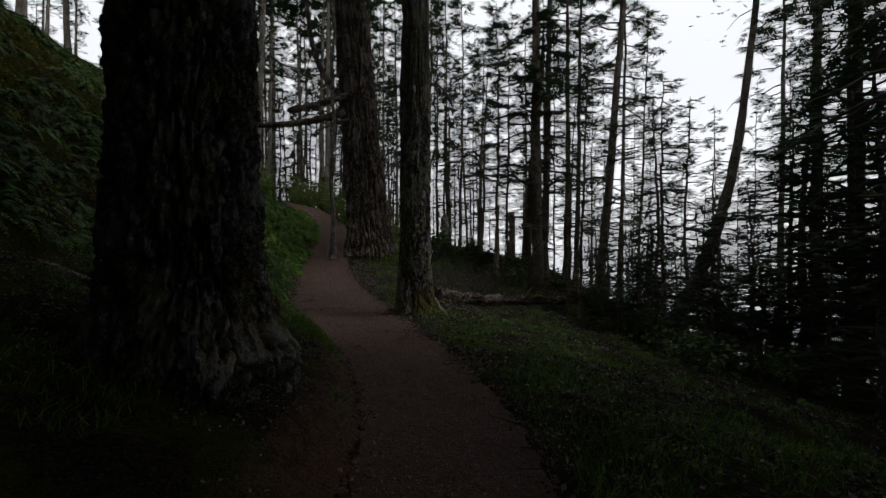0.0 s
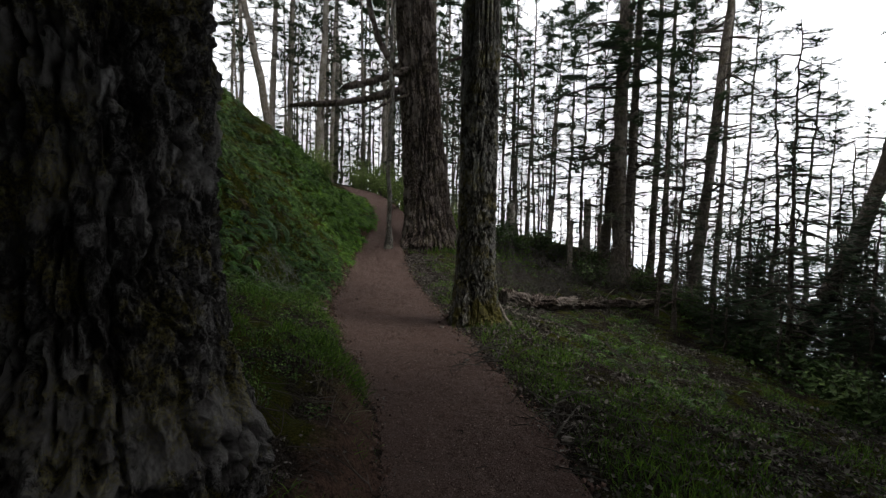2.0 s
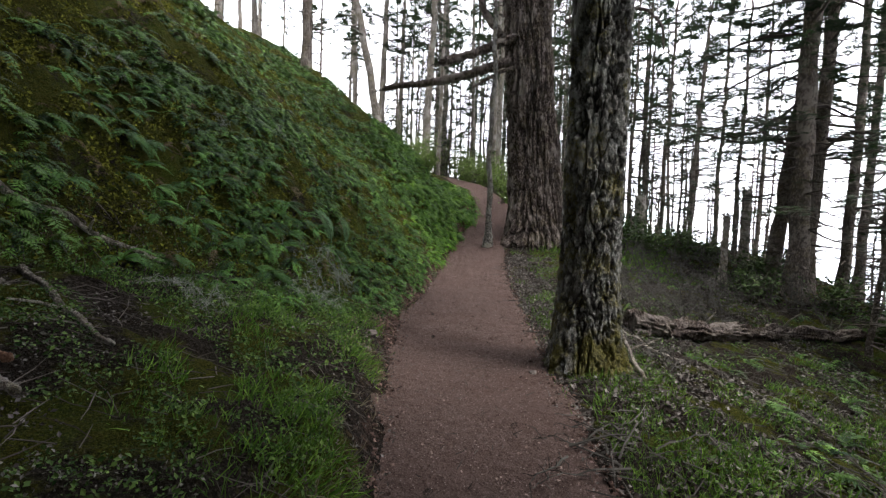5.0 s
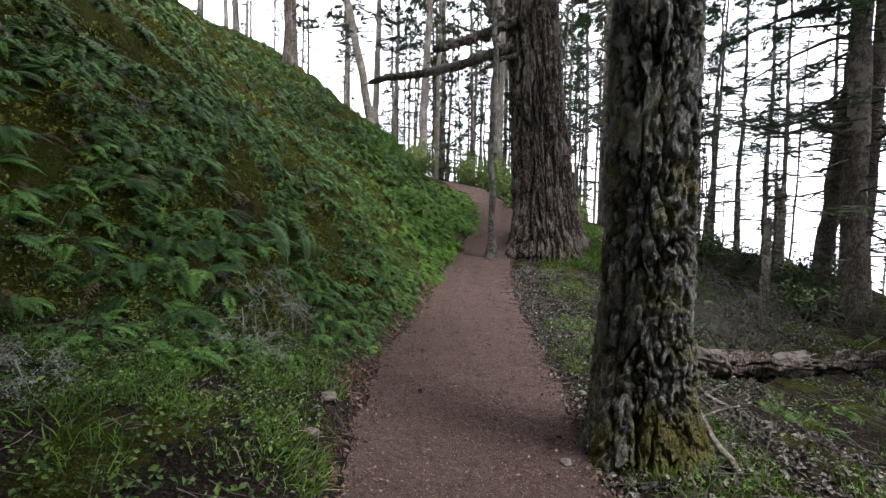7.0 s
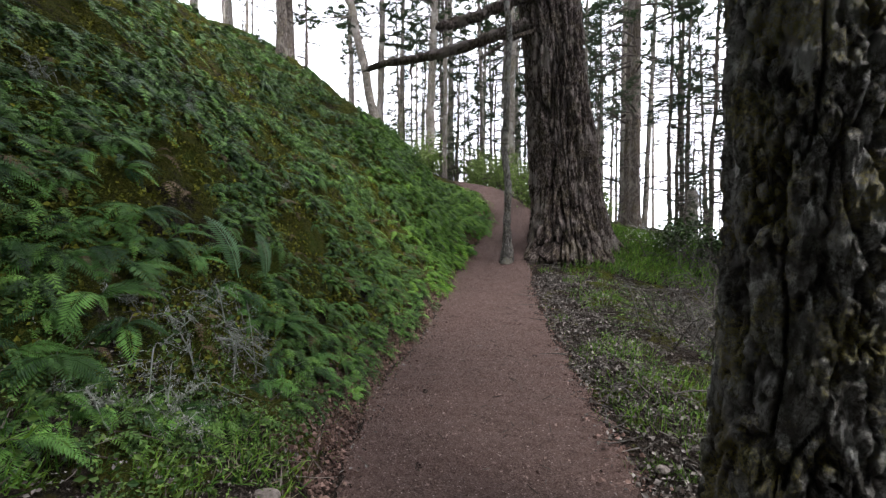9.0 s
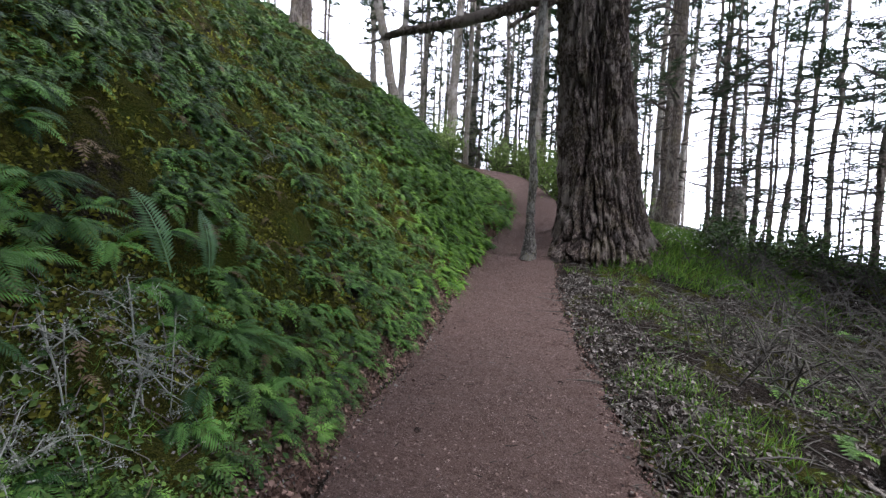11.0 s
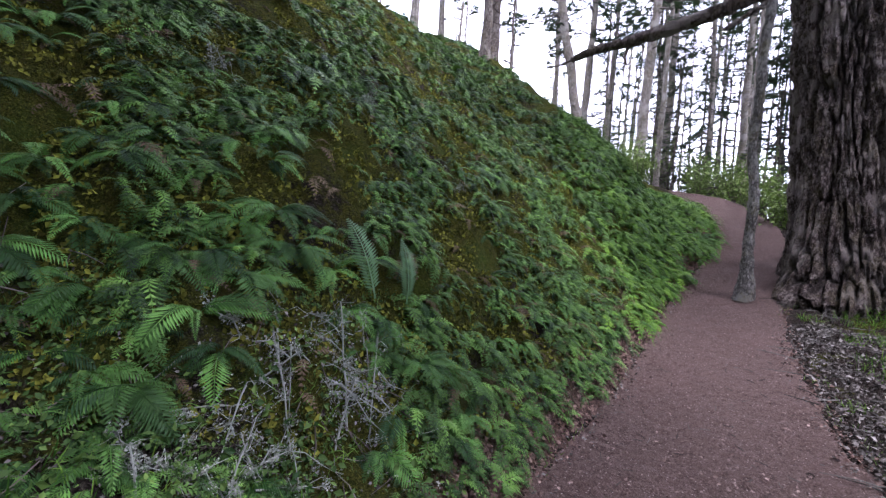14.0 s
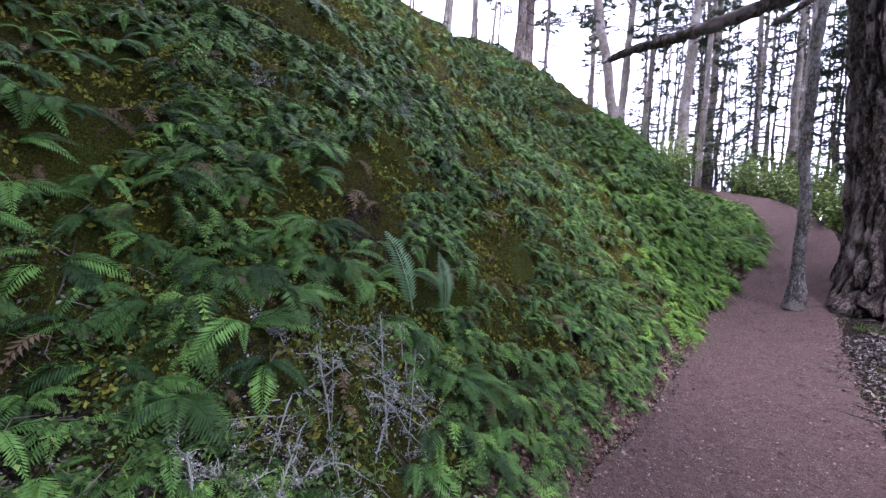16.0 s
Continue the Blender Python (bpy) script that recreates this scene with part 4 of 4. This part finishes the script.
fx, fy = scatter(2600, -9, -4.2, 12.0, 20, lambda x, y, u, v, w: (u > .02) & (v < 3) & (y > 12 + v + 3.5 * rng.random(len(x))))
V, F, tone = lay_ferns(fx, fy, .28 + .18 * rng.random(len(fx)), 6, SMALL)
tagged(mk("fresh_fern_mass", V, F, FERN_BRIGHT, attrs=(("tone", tone),)), "bright fresh green ferns on the nose of the bank", "ferns", kind="stuff")
fx, fy = scatter(420, -.5, 7.0, 4.0, 16.5, lambda x, y, u, v, w: (w > 1.5) & (w < 8) & patchy(x, y, .9, .04, 91))
V, F, tone = lay_ferns(fx, fy, .18 + .2 * rng.random(len(fx)), 6, SMALL)
tagged(mk("slope_ferns", V, F, FERN_STUFF, attrs=(("tone", tone),)), "small dark ferns among litter on the seaward slope", "ferns", kind="stuff")
fx, fy = scatter(420, -8.5, -3.2, 5.5, 16, lambda x, y, u, v, w: (v > .1) & (v < 4.5))
V, F, tone = lay_ferns(fx, fy, .15 + .15 * rng.random(len(fx)), 2, SMALL)
tagged(mk("dead_fronds", V, F, FERN_DEAD, attrs=(("tone", tone),)), "withered brown fern fronds among the green", "dead fronds", kind="stuff")

# ---- moss, grass, leaves and litter ----
LEAF = np.array([(0, 0, 0), (.32, .45, .08), (0, 1, -.05), (-.32, .45, .08)], float), np.array([[0, 1, 2, 3]])
BLADE = np.array([(-.03, 0, 0), (.03, 0, 0), (.022, .2, .55), (-.022, .2, .55), (0, .55, .85)], float)
BLADE = np.concatenate([BLADE, BLADE[4:]]), np.array([[0, 1, 2, 3], [3, 2, 4, 5]])


def sprinkle(name, x, y, lift, size, shape, mat, label, category, wild=.5, lean=1.0):
    n = slope_normal(x, y) * lean + np.array([0, 0, 1 - lean]) + rng.normal(0, wild, (len(x), 3))
    m = frames_from(n, rng.random(len(x)) * 6.283, size, np.column_stack([x, y, land(x, y) + lift]))
    V, F = spread(*shape, m)
    if F.shape[1] == 4:
        V, F = drop_flat(V, F)
    return tagged(mk(name, V, F, mat), label, category, kind="stuff")


x, y = scatter(60000, -5.2, -1.2, 2.5, 9.2, lambda x, y, u, v, w: (u > .25) & (v < .7) & patchy(x, y, 1.9, .08, 6))
sprinkle("ground_cover", x, y, rough_lift(x, y) + .02 + .07 * rng.random(len(x)), .012 + .024 * rng.random(len(x)) ** 1.5, LEAF, COVER, "low green leafy plants on the shelf beside the path", "ground cover", .6)
x, y = scatter(5000, -4.6, -2.1, 6.0, 9.0, lambda x, y, u, v, w: (u > .15) & (v < .35) & patchy(x, y, 1.8, -.15, 16))
sprinkle("ground_cover", x, y, rough_lift(x, y) + .02 + .09 * rng.random(len(x)), .022 + .03 * rng.random(len(x)) ** 1.5, LEAF, COVER, "fresh green leaves of low plants among twigs on the shelf", "ground cover", .7)
x, y = scatter(190000, -9.5, -3, 5, 16, lambda x, y, u, v, w: (v > .0) & (v < 5.5) & patchy(x, y, 2.6, -.12, 19))
sprinkle("moss", x, y, rough_lift(x, y) + .012, .022 + .03 * rng.random(len(x)), LEAF, leaf_material("moss_leaf", (.036, .038, .006), (.22, .225, .03), True, .9, .2), "yellow-green moss covering the bank", "moss", .8)
x, y = scatter(26000, -5, -.7, 2, 9, lambda x, y, u, v, w: (u > .1) & (v < .3) & patchy(x, y, 1.5, .1, 12) & ((x + 3.0) ** 2 + (y - 4.75) ** 2 > .45))
sprinkle("grass", x, y, rough_lift(x, y), .04 + .07 * rng.random(len(x)), BLADE, GRASS, "soft green grass and moss beside the path", "grass", .35)
x, y = scatter(5200, -3.9, -1.0, 4.4, 8.3, lambda x, y, u, v, w: (u > .04) & (u < .5) & (v < .1) & patchy(x, y, 1.6, -.02, 63))
sprinkle("dry_grass", x, y, rough_lift(x, y), .06 + .09 * rng.random(len(x)), BLADE, leaf_material("dry_blade", (.1, .085, .05), (.3, .27, .19), True, .9, .1), "dry straw-coloured grass on the lip of the shelf", "dry grass", .7)
x, y = scatter(16000, -4.4, -1.2, 5.2, 8.2, lambda x, y, u, v, w: (u > .08) & (u < 1.5) & (v < .1) & patchy(x, y, 1.7, .05, 61))
sprinkle("grass", x, y, rough_lift(x, y), .06 + .09 * rng.random(len(x)), BLADE, GRASS, "longer soft grass hanging over the edge of the shelf", "grass", .5)
x, y = scatter(90000, -3.5, 4.5, 2, 18, lambda x, y, u, v, w: (w > .15) & (w < 5) & patchy(x, y, 1.3, .16 - .3 * np.exp(-((w - .85) / .35) ** 2) + .12 * (y > 10), 15))
sprinkle("grass", x, y, rough_lift(x, y), .06 + .08 * rng.random(len(x)), BLADE, GRASS, "patches of green grass on the seaward side", "grass", .35)
x, y = scatter(70000, -3.2, 2.6, 3, 15, lambda x, y, u, v, w: (w > .02) & (w < 2.6) & patchy(x, y, 1.0, -.12, 81))
sprinkle("leaf_litter", x, y, rough_lift(x, y) + .01 + .02 * rng.random(len(x)), .012 + .045 * rng.random(len(x)) ** 2, LEAF, LITTER, "dry grey-brown dead leaves beside the path", "leaf litter", .7)
x, y = scatter(70000, -1.2, 3.2, 2, 9.5, lambda x, y, u, v, w: (w > .12) & (w < 1.3) & patchy(x, y, 1.2, .0, 71))
sprinkle("grass", x, y, rough_lift(x, y), .03 + .06 * rng.random(len(x)), BLADE, GRASS, "bright short grass and moss along the path's seaward edge", "grass", .45)
x, y = scatter(120000, -3.6, 5.5, 1.5, 17, lambda x, y, u, v, w: (w > -.0) & (w < 6) & patchy(x, y, .9, -.3 + .25 * soft((w - .6) / .5), 21))
sprinkle("leaf_litter", x, y, rough_lift(x, y) + .01 + .02 * rng.random(len(x)), .016 + .05 * rng.random(len(x)) ** 2, LEAF, LITTER, "grey-brown dead leaves on the seaward slope", "leaf litter", .9)
x, y = scatter(60000, -2, 7, 2, 18, lambda x, y, u, v, w: (w > .5) & (w < 8) & patchy(x, y, 1.3, -.05, 31))
sprinkle("ground_cover", x, y, rough_lift(x, y) + .01 + .05 * rng.random(len(x)), .02 + .03 * rng.random(len(x)), LEAF, COVER, "low green plants and moss on the seaward slope", "ground cover", .6)
x, y = scatter(26000, -5, -1, 2, 9, lambda x, y, u, v, w: (u > .1) & (v < .5) & patchy(x, y, 1.2, -.02, 41))
sprinkle("leaf_litter", x, y, rough_lift(x, y) + .015 + .02 * rng.random(len(x)), .01 + .022 * rng.random(len(x)) ** 1.8, LEAF, LITTER, "dead leaves scattered over the mossy shelf", "leaf litter", .6)
x, y = scatter(16000, -6, -.8, 1.5, 17, lambda x, y, u, v, w: (u > .0) & (u < .6))
sprinkle("leaf_litter", x, y, rough_lift(x, y) + .01, .012 + .022 * rng.random(len(x)), LEAF, LITTER, "dead leaves and roots along the foot of the bank", "leaf litter", .6)
x, y = scatter(60000, -5.5, 1.2, 1.5, 18, lambda x, y, u, v, w: (u <= 0) & (w <= 0) & (np.abs(x - smooth_interp(y, CY, CX)) / smooth_interp(y, CY, HW) > .78 + .22 * rng.random(len(x))))
sprinkle("leaf_litter", x, y, .014, .012 + .03 * rng.random(len(x)) ** 1.5, LEAF, LITTER, "dead leaves along the edges of the path", "leaf litter", .5)
x, y = scatter(42000, -5.5, 1.2, 1.5, 17, lambda x, y, u, v, w: (u <= 0) & (w <= 0))
sprinkle("wood_chips", x, y, .012, .008 + .026 * rng.random(len(x)) ** 3, LEAF, CHIPS, "small chips of wood and pebbles on the path", "wood chips", .3)


CRUMB = np.array([(-.5, -.4, 0), (.55, -.35, 0), (.4, .5, 0), (-.45, .45, 0), (.05, .0, .6)], float), np.array([[0, 1, 4], [1, 2, 4], [2, 3, 4], [3, 0, 4]])
EARTH = leaf_material("earth_crumb", (0.03, 0.018, 0.014), (0.24, 0.16, 0.13), True, 0.95, 0.0)
x, y = scatter(150000, -5.6, 1.4, 1.5, 17.5, lambda x, y, u, v, w: np.abs(np.abs(x - smooth_interp(y, CY, CX)) / smooth_interp(y, CY, HW) - 1.02) < np.abs(rng.normal(0, .09, len(x))))
sprinkle("soil_crumbs", x, y, rough_lift(x, y) + .004, .01 + .03 * rng.random(len(x)) ** 2.5, CRUMB, EARTH, "crumbs of reddish-brown earth along the edges of the path", "soil crumbs", .4)
x, y = scatter(60000, -5.0, -2.6, 8.2, 16, lambda x, y, u, v, w: (u > 0) & (u < .1 + .3 * rng.random(len(x))))
sprinkle("soil_crumbs", x, y, rough_lift(x, y) + .006, .012 + .035 * rng.random(len(x)) ** 2.5, CRUMB, EARTH, "crumbling earth at the cut foot of the bank", "soil crumbs", .7)


def twigs(name, n, region, length, r, mat, label, category="twigs"):
    x, y = scatter(n, *region)
    z = land(x, y) + rough_lift(x, y)
    bits = []
    for i in range(len(x)):
        a, L = rng.random() * 6.283, length * (.3 + rng.random())
        d = np.array([math.cos(a), math.sin(a), 0])
        p = np.array([x[i], y[i], z[i] + r + .01])
        e = p + d * L
        e[2] = land(e[0], e[1]) + .012 + .05 * rng.random()
        m = (p + e) / 2 + rng.normal(0, .06 * L, 3) * [1, 1, .3]
        bits.append(tube([p, m, e], [r, r * .8, r * .4], 4, False))
    return tagged(mk(name, *drop_flat(*join(bits)), mat), label, category, kind="stuff")


twigs("twigs", 4200, (-3.5, 5, 2, 16, lambda x, y, u, v, w: (w > .0) & (w < 5)), .3, .0055, BRUSH, "dry grey twigs strewn on the seaward slope")
twigs("twigs", 1300, (-5, -.7, 3.6, 9, lambda x, y, u, v, w: (u > .05) & (v < .6)), .22, .0035, TWIG, "dry twigs strewn on the mossy shelf")
twigs("twigs", 900, (-5, 1, 1.5, 14, lambda x, y, u, v, w: (u <= 0) & (w <= 0)), .07, .004, TWIG, "short bits of twig lying on the path")


def brush(x, y, n, spread_, height, label, lichen=0, flat=.3, name="dry_brush", r=.006):
    """A tangle of arching dead branches, each a part, with twigs."""
    z0 = float(land(x, y))
    thing = empty(name, pose(x, y, z0), label, "dead branches", "dry brush" if not lichen else "")
    tips, fine = [], []
    for k in range(n):
        a, L = rng.random() * 6.283, spread_ * (.4 + .8 * rng.random())
        b = rng.normal(0, spread_ * .3, 2)
        s = np.linspace(0, 1, 7)
        px, py2 = b[0] + np.cos(a) * L * s, b[1] + np.sin(a) * L * s
        pz = np.clip(land(x + px, y + py2) - z0, -1.5, .1 if lichen else 3) + height * (.25 + .9 * rng.random()) * np.sin(s * 2.6 + .1) + rng.normal(0, .02, 7)
        pts = np.column_stack([px, py2, pz])
        mk("branch", *drop_flat(*tube(pts, np.linspace(r * 1.6, r * .4, 7), 4)), BRUSH if not lichen else LICHEN, thing)
        for q in range(13):
            p = pts[1 + int(rng.integers(6))]
            e = p + rng.normal(0, .5, 3) * [.35, .35, .2] * (spread_ * .6)
            fine.append(tube([p, (p + e) / 2 + rng.normal(0, .02, 3), e], [r * .6, r * .5, r * .3], 3, False))
            tips += [p, (p + e) / 2, e]
    tagged(mk("twig_tangle", *drop_flat(*join(fine)), BRUSH if not lichen else LICHEN, thing), kind="stuff")
    if lichen:
        T = np.array(tips)
        T = np.repeat(T[rng.random(len(T)) < .4], lichen * 4, 0)
        T = T + rng.normal(0, .013, T.shape)
        m = frames_from(rng.normal(0, 1, T.shape), rng.random(len(T)) * 6.28, .006 + .011 * rng.random(len(T)), T)
        tagged(mk("lichen_tuft", *spread(*LEAF, m), LICHEN, thing, label="pale grey-white lichen"), kind="stuff")
    return thing


for x, y in ((-.3, 13.4), (.6, 14.0), (1.4, 14.6), (.2, 15.2), (2.2, 15.6), (1.0, 16.4), (2.9, 16.8), (-.4, 12.4), (3.4, 15.9), (1.8, 17.6), (-.2, 16.9), (.9, 12.9)):
    brush(x, y, 26, 1.0, .6, "tangle of dry grey brushwood on the slope", r=.0055)
for x, y in ((.3, 9.6), (-.2, 7.0), (.6, 5.4), (1.6, 7.4), (-1.2, 10.6)):
    brush(x, y, 9, .6, .14, "low tangle of dead grey twigs on the ground")
brush(-3.9, 8.35, 26, .55, .1, "tangle of dead branches coated in pale grey lichen", 4, name="lichen_branches", r=.004)
brush(-3.5, 7.9, 14, .35, .12, "tangle of dead branches coated in pale grey lichen", 3, name="lichen_branches", r=.003)
brush(-3.6, 6.4, 10, .35, .1, "tangle of dead branches coated in pale grey lichen", 3, name="lichen_branches", r=.003)
for x, y in ((-5.6, 8.2), (-5.9, 9.8), (-6.3, 7.4), (-5.3, 10.8)):
    brush(x, y, 4, .3, .12, "pale lichen-covered dead twigs among ferns", 2, name="lichen_branches", r=.003)


def stick(x, y, a, L, r, label, mat=BARK_PALE, lift=0.0):
    d = np.array([math.cos(a), math.sin(a)])
    s = np.linspace(0, 1, 9)
    xy = np.array([x, y]) + np.outer((s - .5) * L, d)
    z = land(xy[:, 0], xy[:, 1]) + rough_lift(xy[:, 0], xy[:, 1]) + r + lift * s
    thing = empty("fallen_branch", pose(x, y, float(land(x, y))), label, "branch")
    limb(thing, np.column_stack([xy[:, 0] - x, xy[:, 1] - y, z - float(land(x, y))]), r, r * .6, mat, "", 8, "stem", .12)
    p = np.array([xy[4, 0] - x, xy[4, 1] - y, z[4] - float(land(x, y))])
    limb(thing, [p, p + [d[1] * .12, -d[0] * .12, .06], p + [d[1] * .26, -d[0] * .26, .1]], r * .5, r * .25, mat, "", 6, "side_twig", .12)


stick(-3.25, 4.5, .38, 1.3, .036, "grey fallen branch on the mossy shelf")
stick(-2.9, 4.58, .45, .6, .034, "splintered branch with raw orange-brown wood", bark_material("raw_wood", (0.1, 0.05, 0.03), (0.26, 0.14, 0.085), (0.42, 0.27, 0.18)), .16)
stick(-3.4, 5.3, -.1, 1.2, .025, "grey fallen branch on the mossy shelf")
stick(-2.9, 4.2, .1, .9, .025, "grey fallen branch on the mossy shelf")
stick(-.1, 8.9, 1.9, 1.0, .025, "pale broken stick leaning on the ground beside the path", BARK_PALE, .3)
stick(.1, 10.2, 2.2, 1.4, .025, "grey fallen branch on the litter")
stick(-4.4, 6.0, 1.2, 1.3, .03, "pale grey fallen branch on the bank")


def pine_cone(x, y):
    c = empty("pine_cone", pose(x, y, float(land(x, y)) + .012, 80, 0, rng.random() * 360), "small dark brown cone on the path", "pine cone", "cones on the path")
    m = []
    for k in range(40):
        t = k / 40
        r = .016 * math.sin(.25 + t * 2.7)
        m.append((math.cos(k * 2.4) * r, math.sin(k * 2.4) * r, .055 * t))
    P = np.array(m)
    mk("cone_body", *spread(*LEAF, frames_from(P * [1, 1, 0] * 40 + [0, 0, .6], np.arange(40) * 2.4 - 1.57, np.full(40, .014), P)), BARK_BROWN, c)


for x, y in ((-2.37, 8.76), (-1.15, 5.9), (-2.9, 9.9), (-.9, 6.9), (-2.2, 11.2), (-.35, 4.9)):
    pine_cone(x, y)


def stone(x, y, r, seed):
    bm = bmesh.new()
    bmesh.ops.create_icosphere(bm, subdivisions=3, radius=r)
    for v in bm.verts:
        v.co *= 1 + .35 * noise.noise(v.co / r * 1.1 + Vector((seed, 0, 0)))
        v.co.z *= .6
    me = bpy.data.meshes.new("stone")
    bm.to_mesh(me)
    bm.free()
    me.materials.append(STONE)
    ob = new("stone", me)
    ob.matrix_basis = pose(x, y, float(land(x, y)) + r * .25, 0, 0, seed * 50)
    tagged(ob, "small rough grey stone half sunk in the ground", "stone", "stones by the path")


sm_ = Mat("stone", .9, .2)
STONE = sm_.done(sm_.ramp(sm_.noise(25, 5, .7), [(.3, (.05, .042, .036)), (.7, (.17, .15, .13))]), sm_.noise(40, 4), .6, .01)
for k, (x, y, r) in enumerate(((-.98, 8.1, .04), (-2.75, 7.9, .06), (-2.5, 7.4, .05), (.42, 4.9, .05), (-1.0, 9.3, .04))):
    stone(x, y, r, k + 1)


THICKET = leaf_material("thicket_leaf", (.03, .06, .015), (.1, .15, .04), True)


def shrub(x, y, h, w, n, label, mat=SHRUB_LIT, name="shrub"):
    """A loose bush: many thin stems, small leaves along them."""
    thing = empty(name, pose(x, y, float(land(x, y)) - .05), label, "shrub", "shrubs at the bend" if name == "shrub" else "thickets on the slope")
    P = []
    for k in range(n):
        a, L = rng.random() * 6.283, h * (.6 + .5 * rng.random())
        s = np.linspace(0, 1, 5)
        pts = np.column_stack([np.cos(a) * w * s ** 1.3 * rng.random(), np.sin(a) * w * s ** 1.3 * rng.random(), L * s]) + rng.normal(0, .03, (5, 3)) * s[:, None]
        mk("stem", *drop_flat(*tube(pts, np.linspace(.012, .003, 5), 4)), TWIG, thing)
        t = .25 + .75 * rng.random(64)
        P.append(np.column_stack([np.interp(t, s, pts[:, i]) for i in range(3)]) + rng.normal(0, .12, (64, 3)))
    P = np.concatenate(P)
    m = frames_from(rng.normal(0, .6, P.shape) + [0, 0, 1], rng.random(len(P)) * 6.28, .05 + .07 * rng.random(len(P)), P)
    tagged(mk("foliage", *spread(*LEAF, m), mat, thing), kind="stuff")


for x, y, h, w in ((-8.6, 21.6, 1.0, .6), (-9.4, 22.8, 1.6, .8), (-7.6, 24.0, 1.4, .9), (-6.2, 22.8, 1.5, .9), (-6.6, 25.0, 2.0, 1.0), (-5.0, 21.2, 1.3, .7), (-4.2, 19.6, .9, .6), (-8.6, 26.5, 2.2, 1.1), (-11, 25.5, 2.2, 1.1), (-4.8, 24, 2.0, 1.0), (-3.8, 22.3, 1.5, .9), (-7.4, 28.0, 2.4, 1.2), (-5.4, 27.0, 2.2, 1.1), (-3.4, 25.2, 2.0, 1.0), (-9.8, 29, 2.4, 1.2), (-12.5, 27.5, 2.2, 1.1), (-2.4, 20.4, .8, .6)):
    shrub(x, y, h, w, 16, "loose bright green shrub beside the bend of the path")
for k in range(22):
    x, y = -17 + 15 * rng.random(), 27 + 12 * rng.random()
    if abs(x - float(smooth_interp(y, CY, CX))) > 1.6:
        shrub(x, y, 2.2 + 1.8 * rng.random(), 1.9, 16, "tall loose yellow-green shrub in the wood beyond the bend")

for x, y in ((.2, 17.8), (1.2, 18.2), (2.0, 18.6), (2.8, 17.4), (4.2, 16.4), (4.9, 15.4), (5.4, 14.4), (3.6, 18.8), (-.6, 18.4), (-.2, 20.6), (1.4, 20.6), (5.6, 16.6), (6.0, 12.6), (5.2, 11.4), (5.0, 9.2), (4.4, 7.8), (6.2, 8.2), (2.4, 16.2)):
    shrub(x, y, .55 + .4 * rng.random(), .9, 14, "low dark thicket of twigs and small leaves", THICKET, "thicket_shrub")

x, y = scatter(26000, -5.2, 1.2, 2, 17, lambda x, y, u, v, w: (np.maximum(u, w) < .22) & (np.abs(x - smooth_interp(y, CY, CX)) / smooth_interp(y, CY, HW) > .95) & patchy(x, y, 1.6, .02, 51))
sprinkle("grass", x, y, rough_lift(x, y), .035 + .05 * rng.random(len(x)), BLADE, GRASS, "short grass creeping over the edges of the path", "grass", .4)
x, y = scatter(420, -1.6, .6, 17.6, 20.5, lambda x, y, u, v, w: w > 1)
sprinkle("wild_flowers", x, y, .16 + .14 * rng.random(len(x)), .03 + .02 * rng.random(len(x)), LEAF, leaf_material("petal", (.6, .6, .56), (.8, .8, .76), True, .8, .2), "small white wild flowers behind the brown fir", "flowers", .3)
x, y = scatter(9000, -2.4, .8, 15.5, 20.5, lambda x, y, u, v, w: w > .4)
sprinkle("grass", x, y, 0, .1 + .14 * rng.random(len(x)), BLADE, GRASS, "longer grass round the foot of the brown fir", "grass", .35)
for p in PROTO:
    for o in (*p.children_recursive, p):
        bpy.data.objects.remove(o)
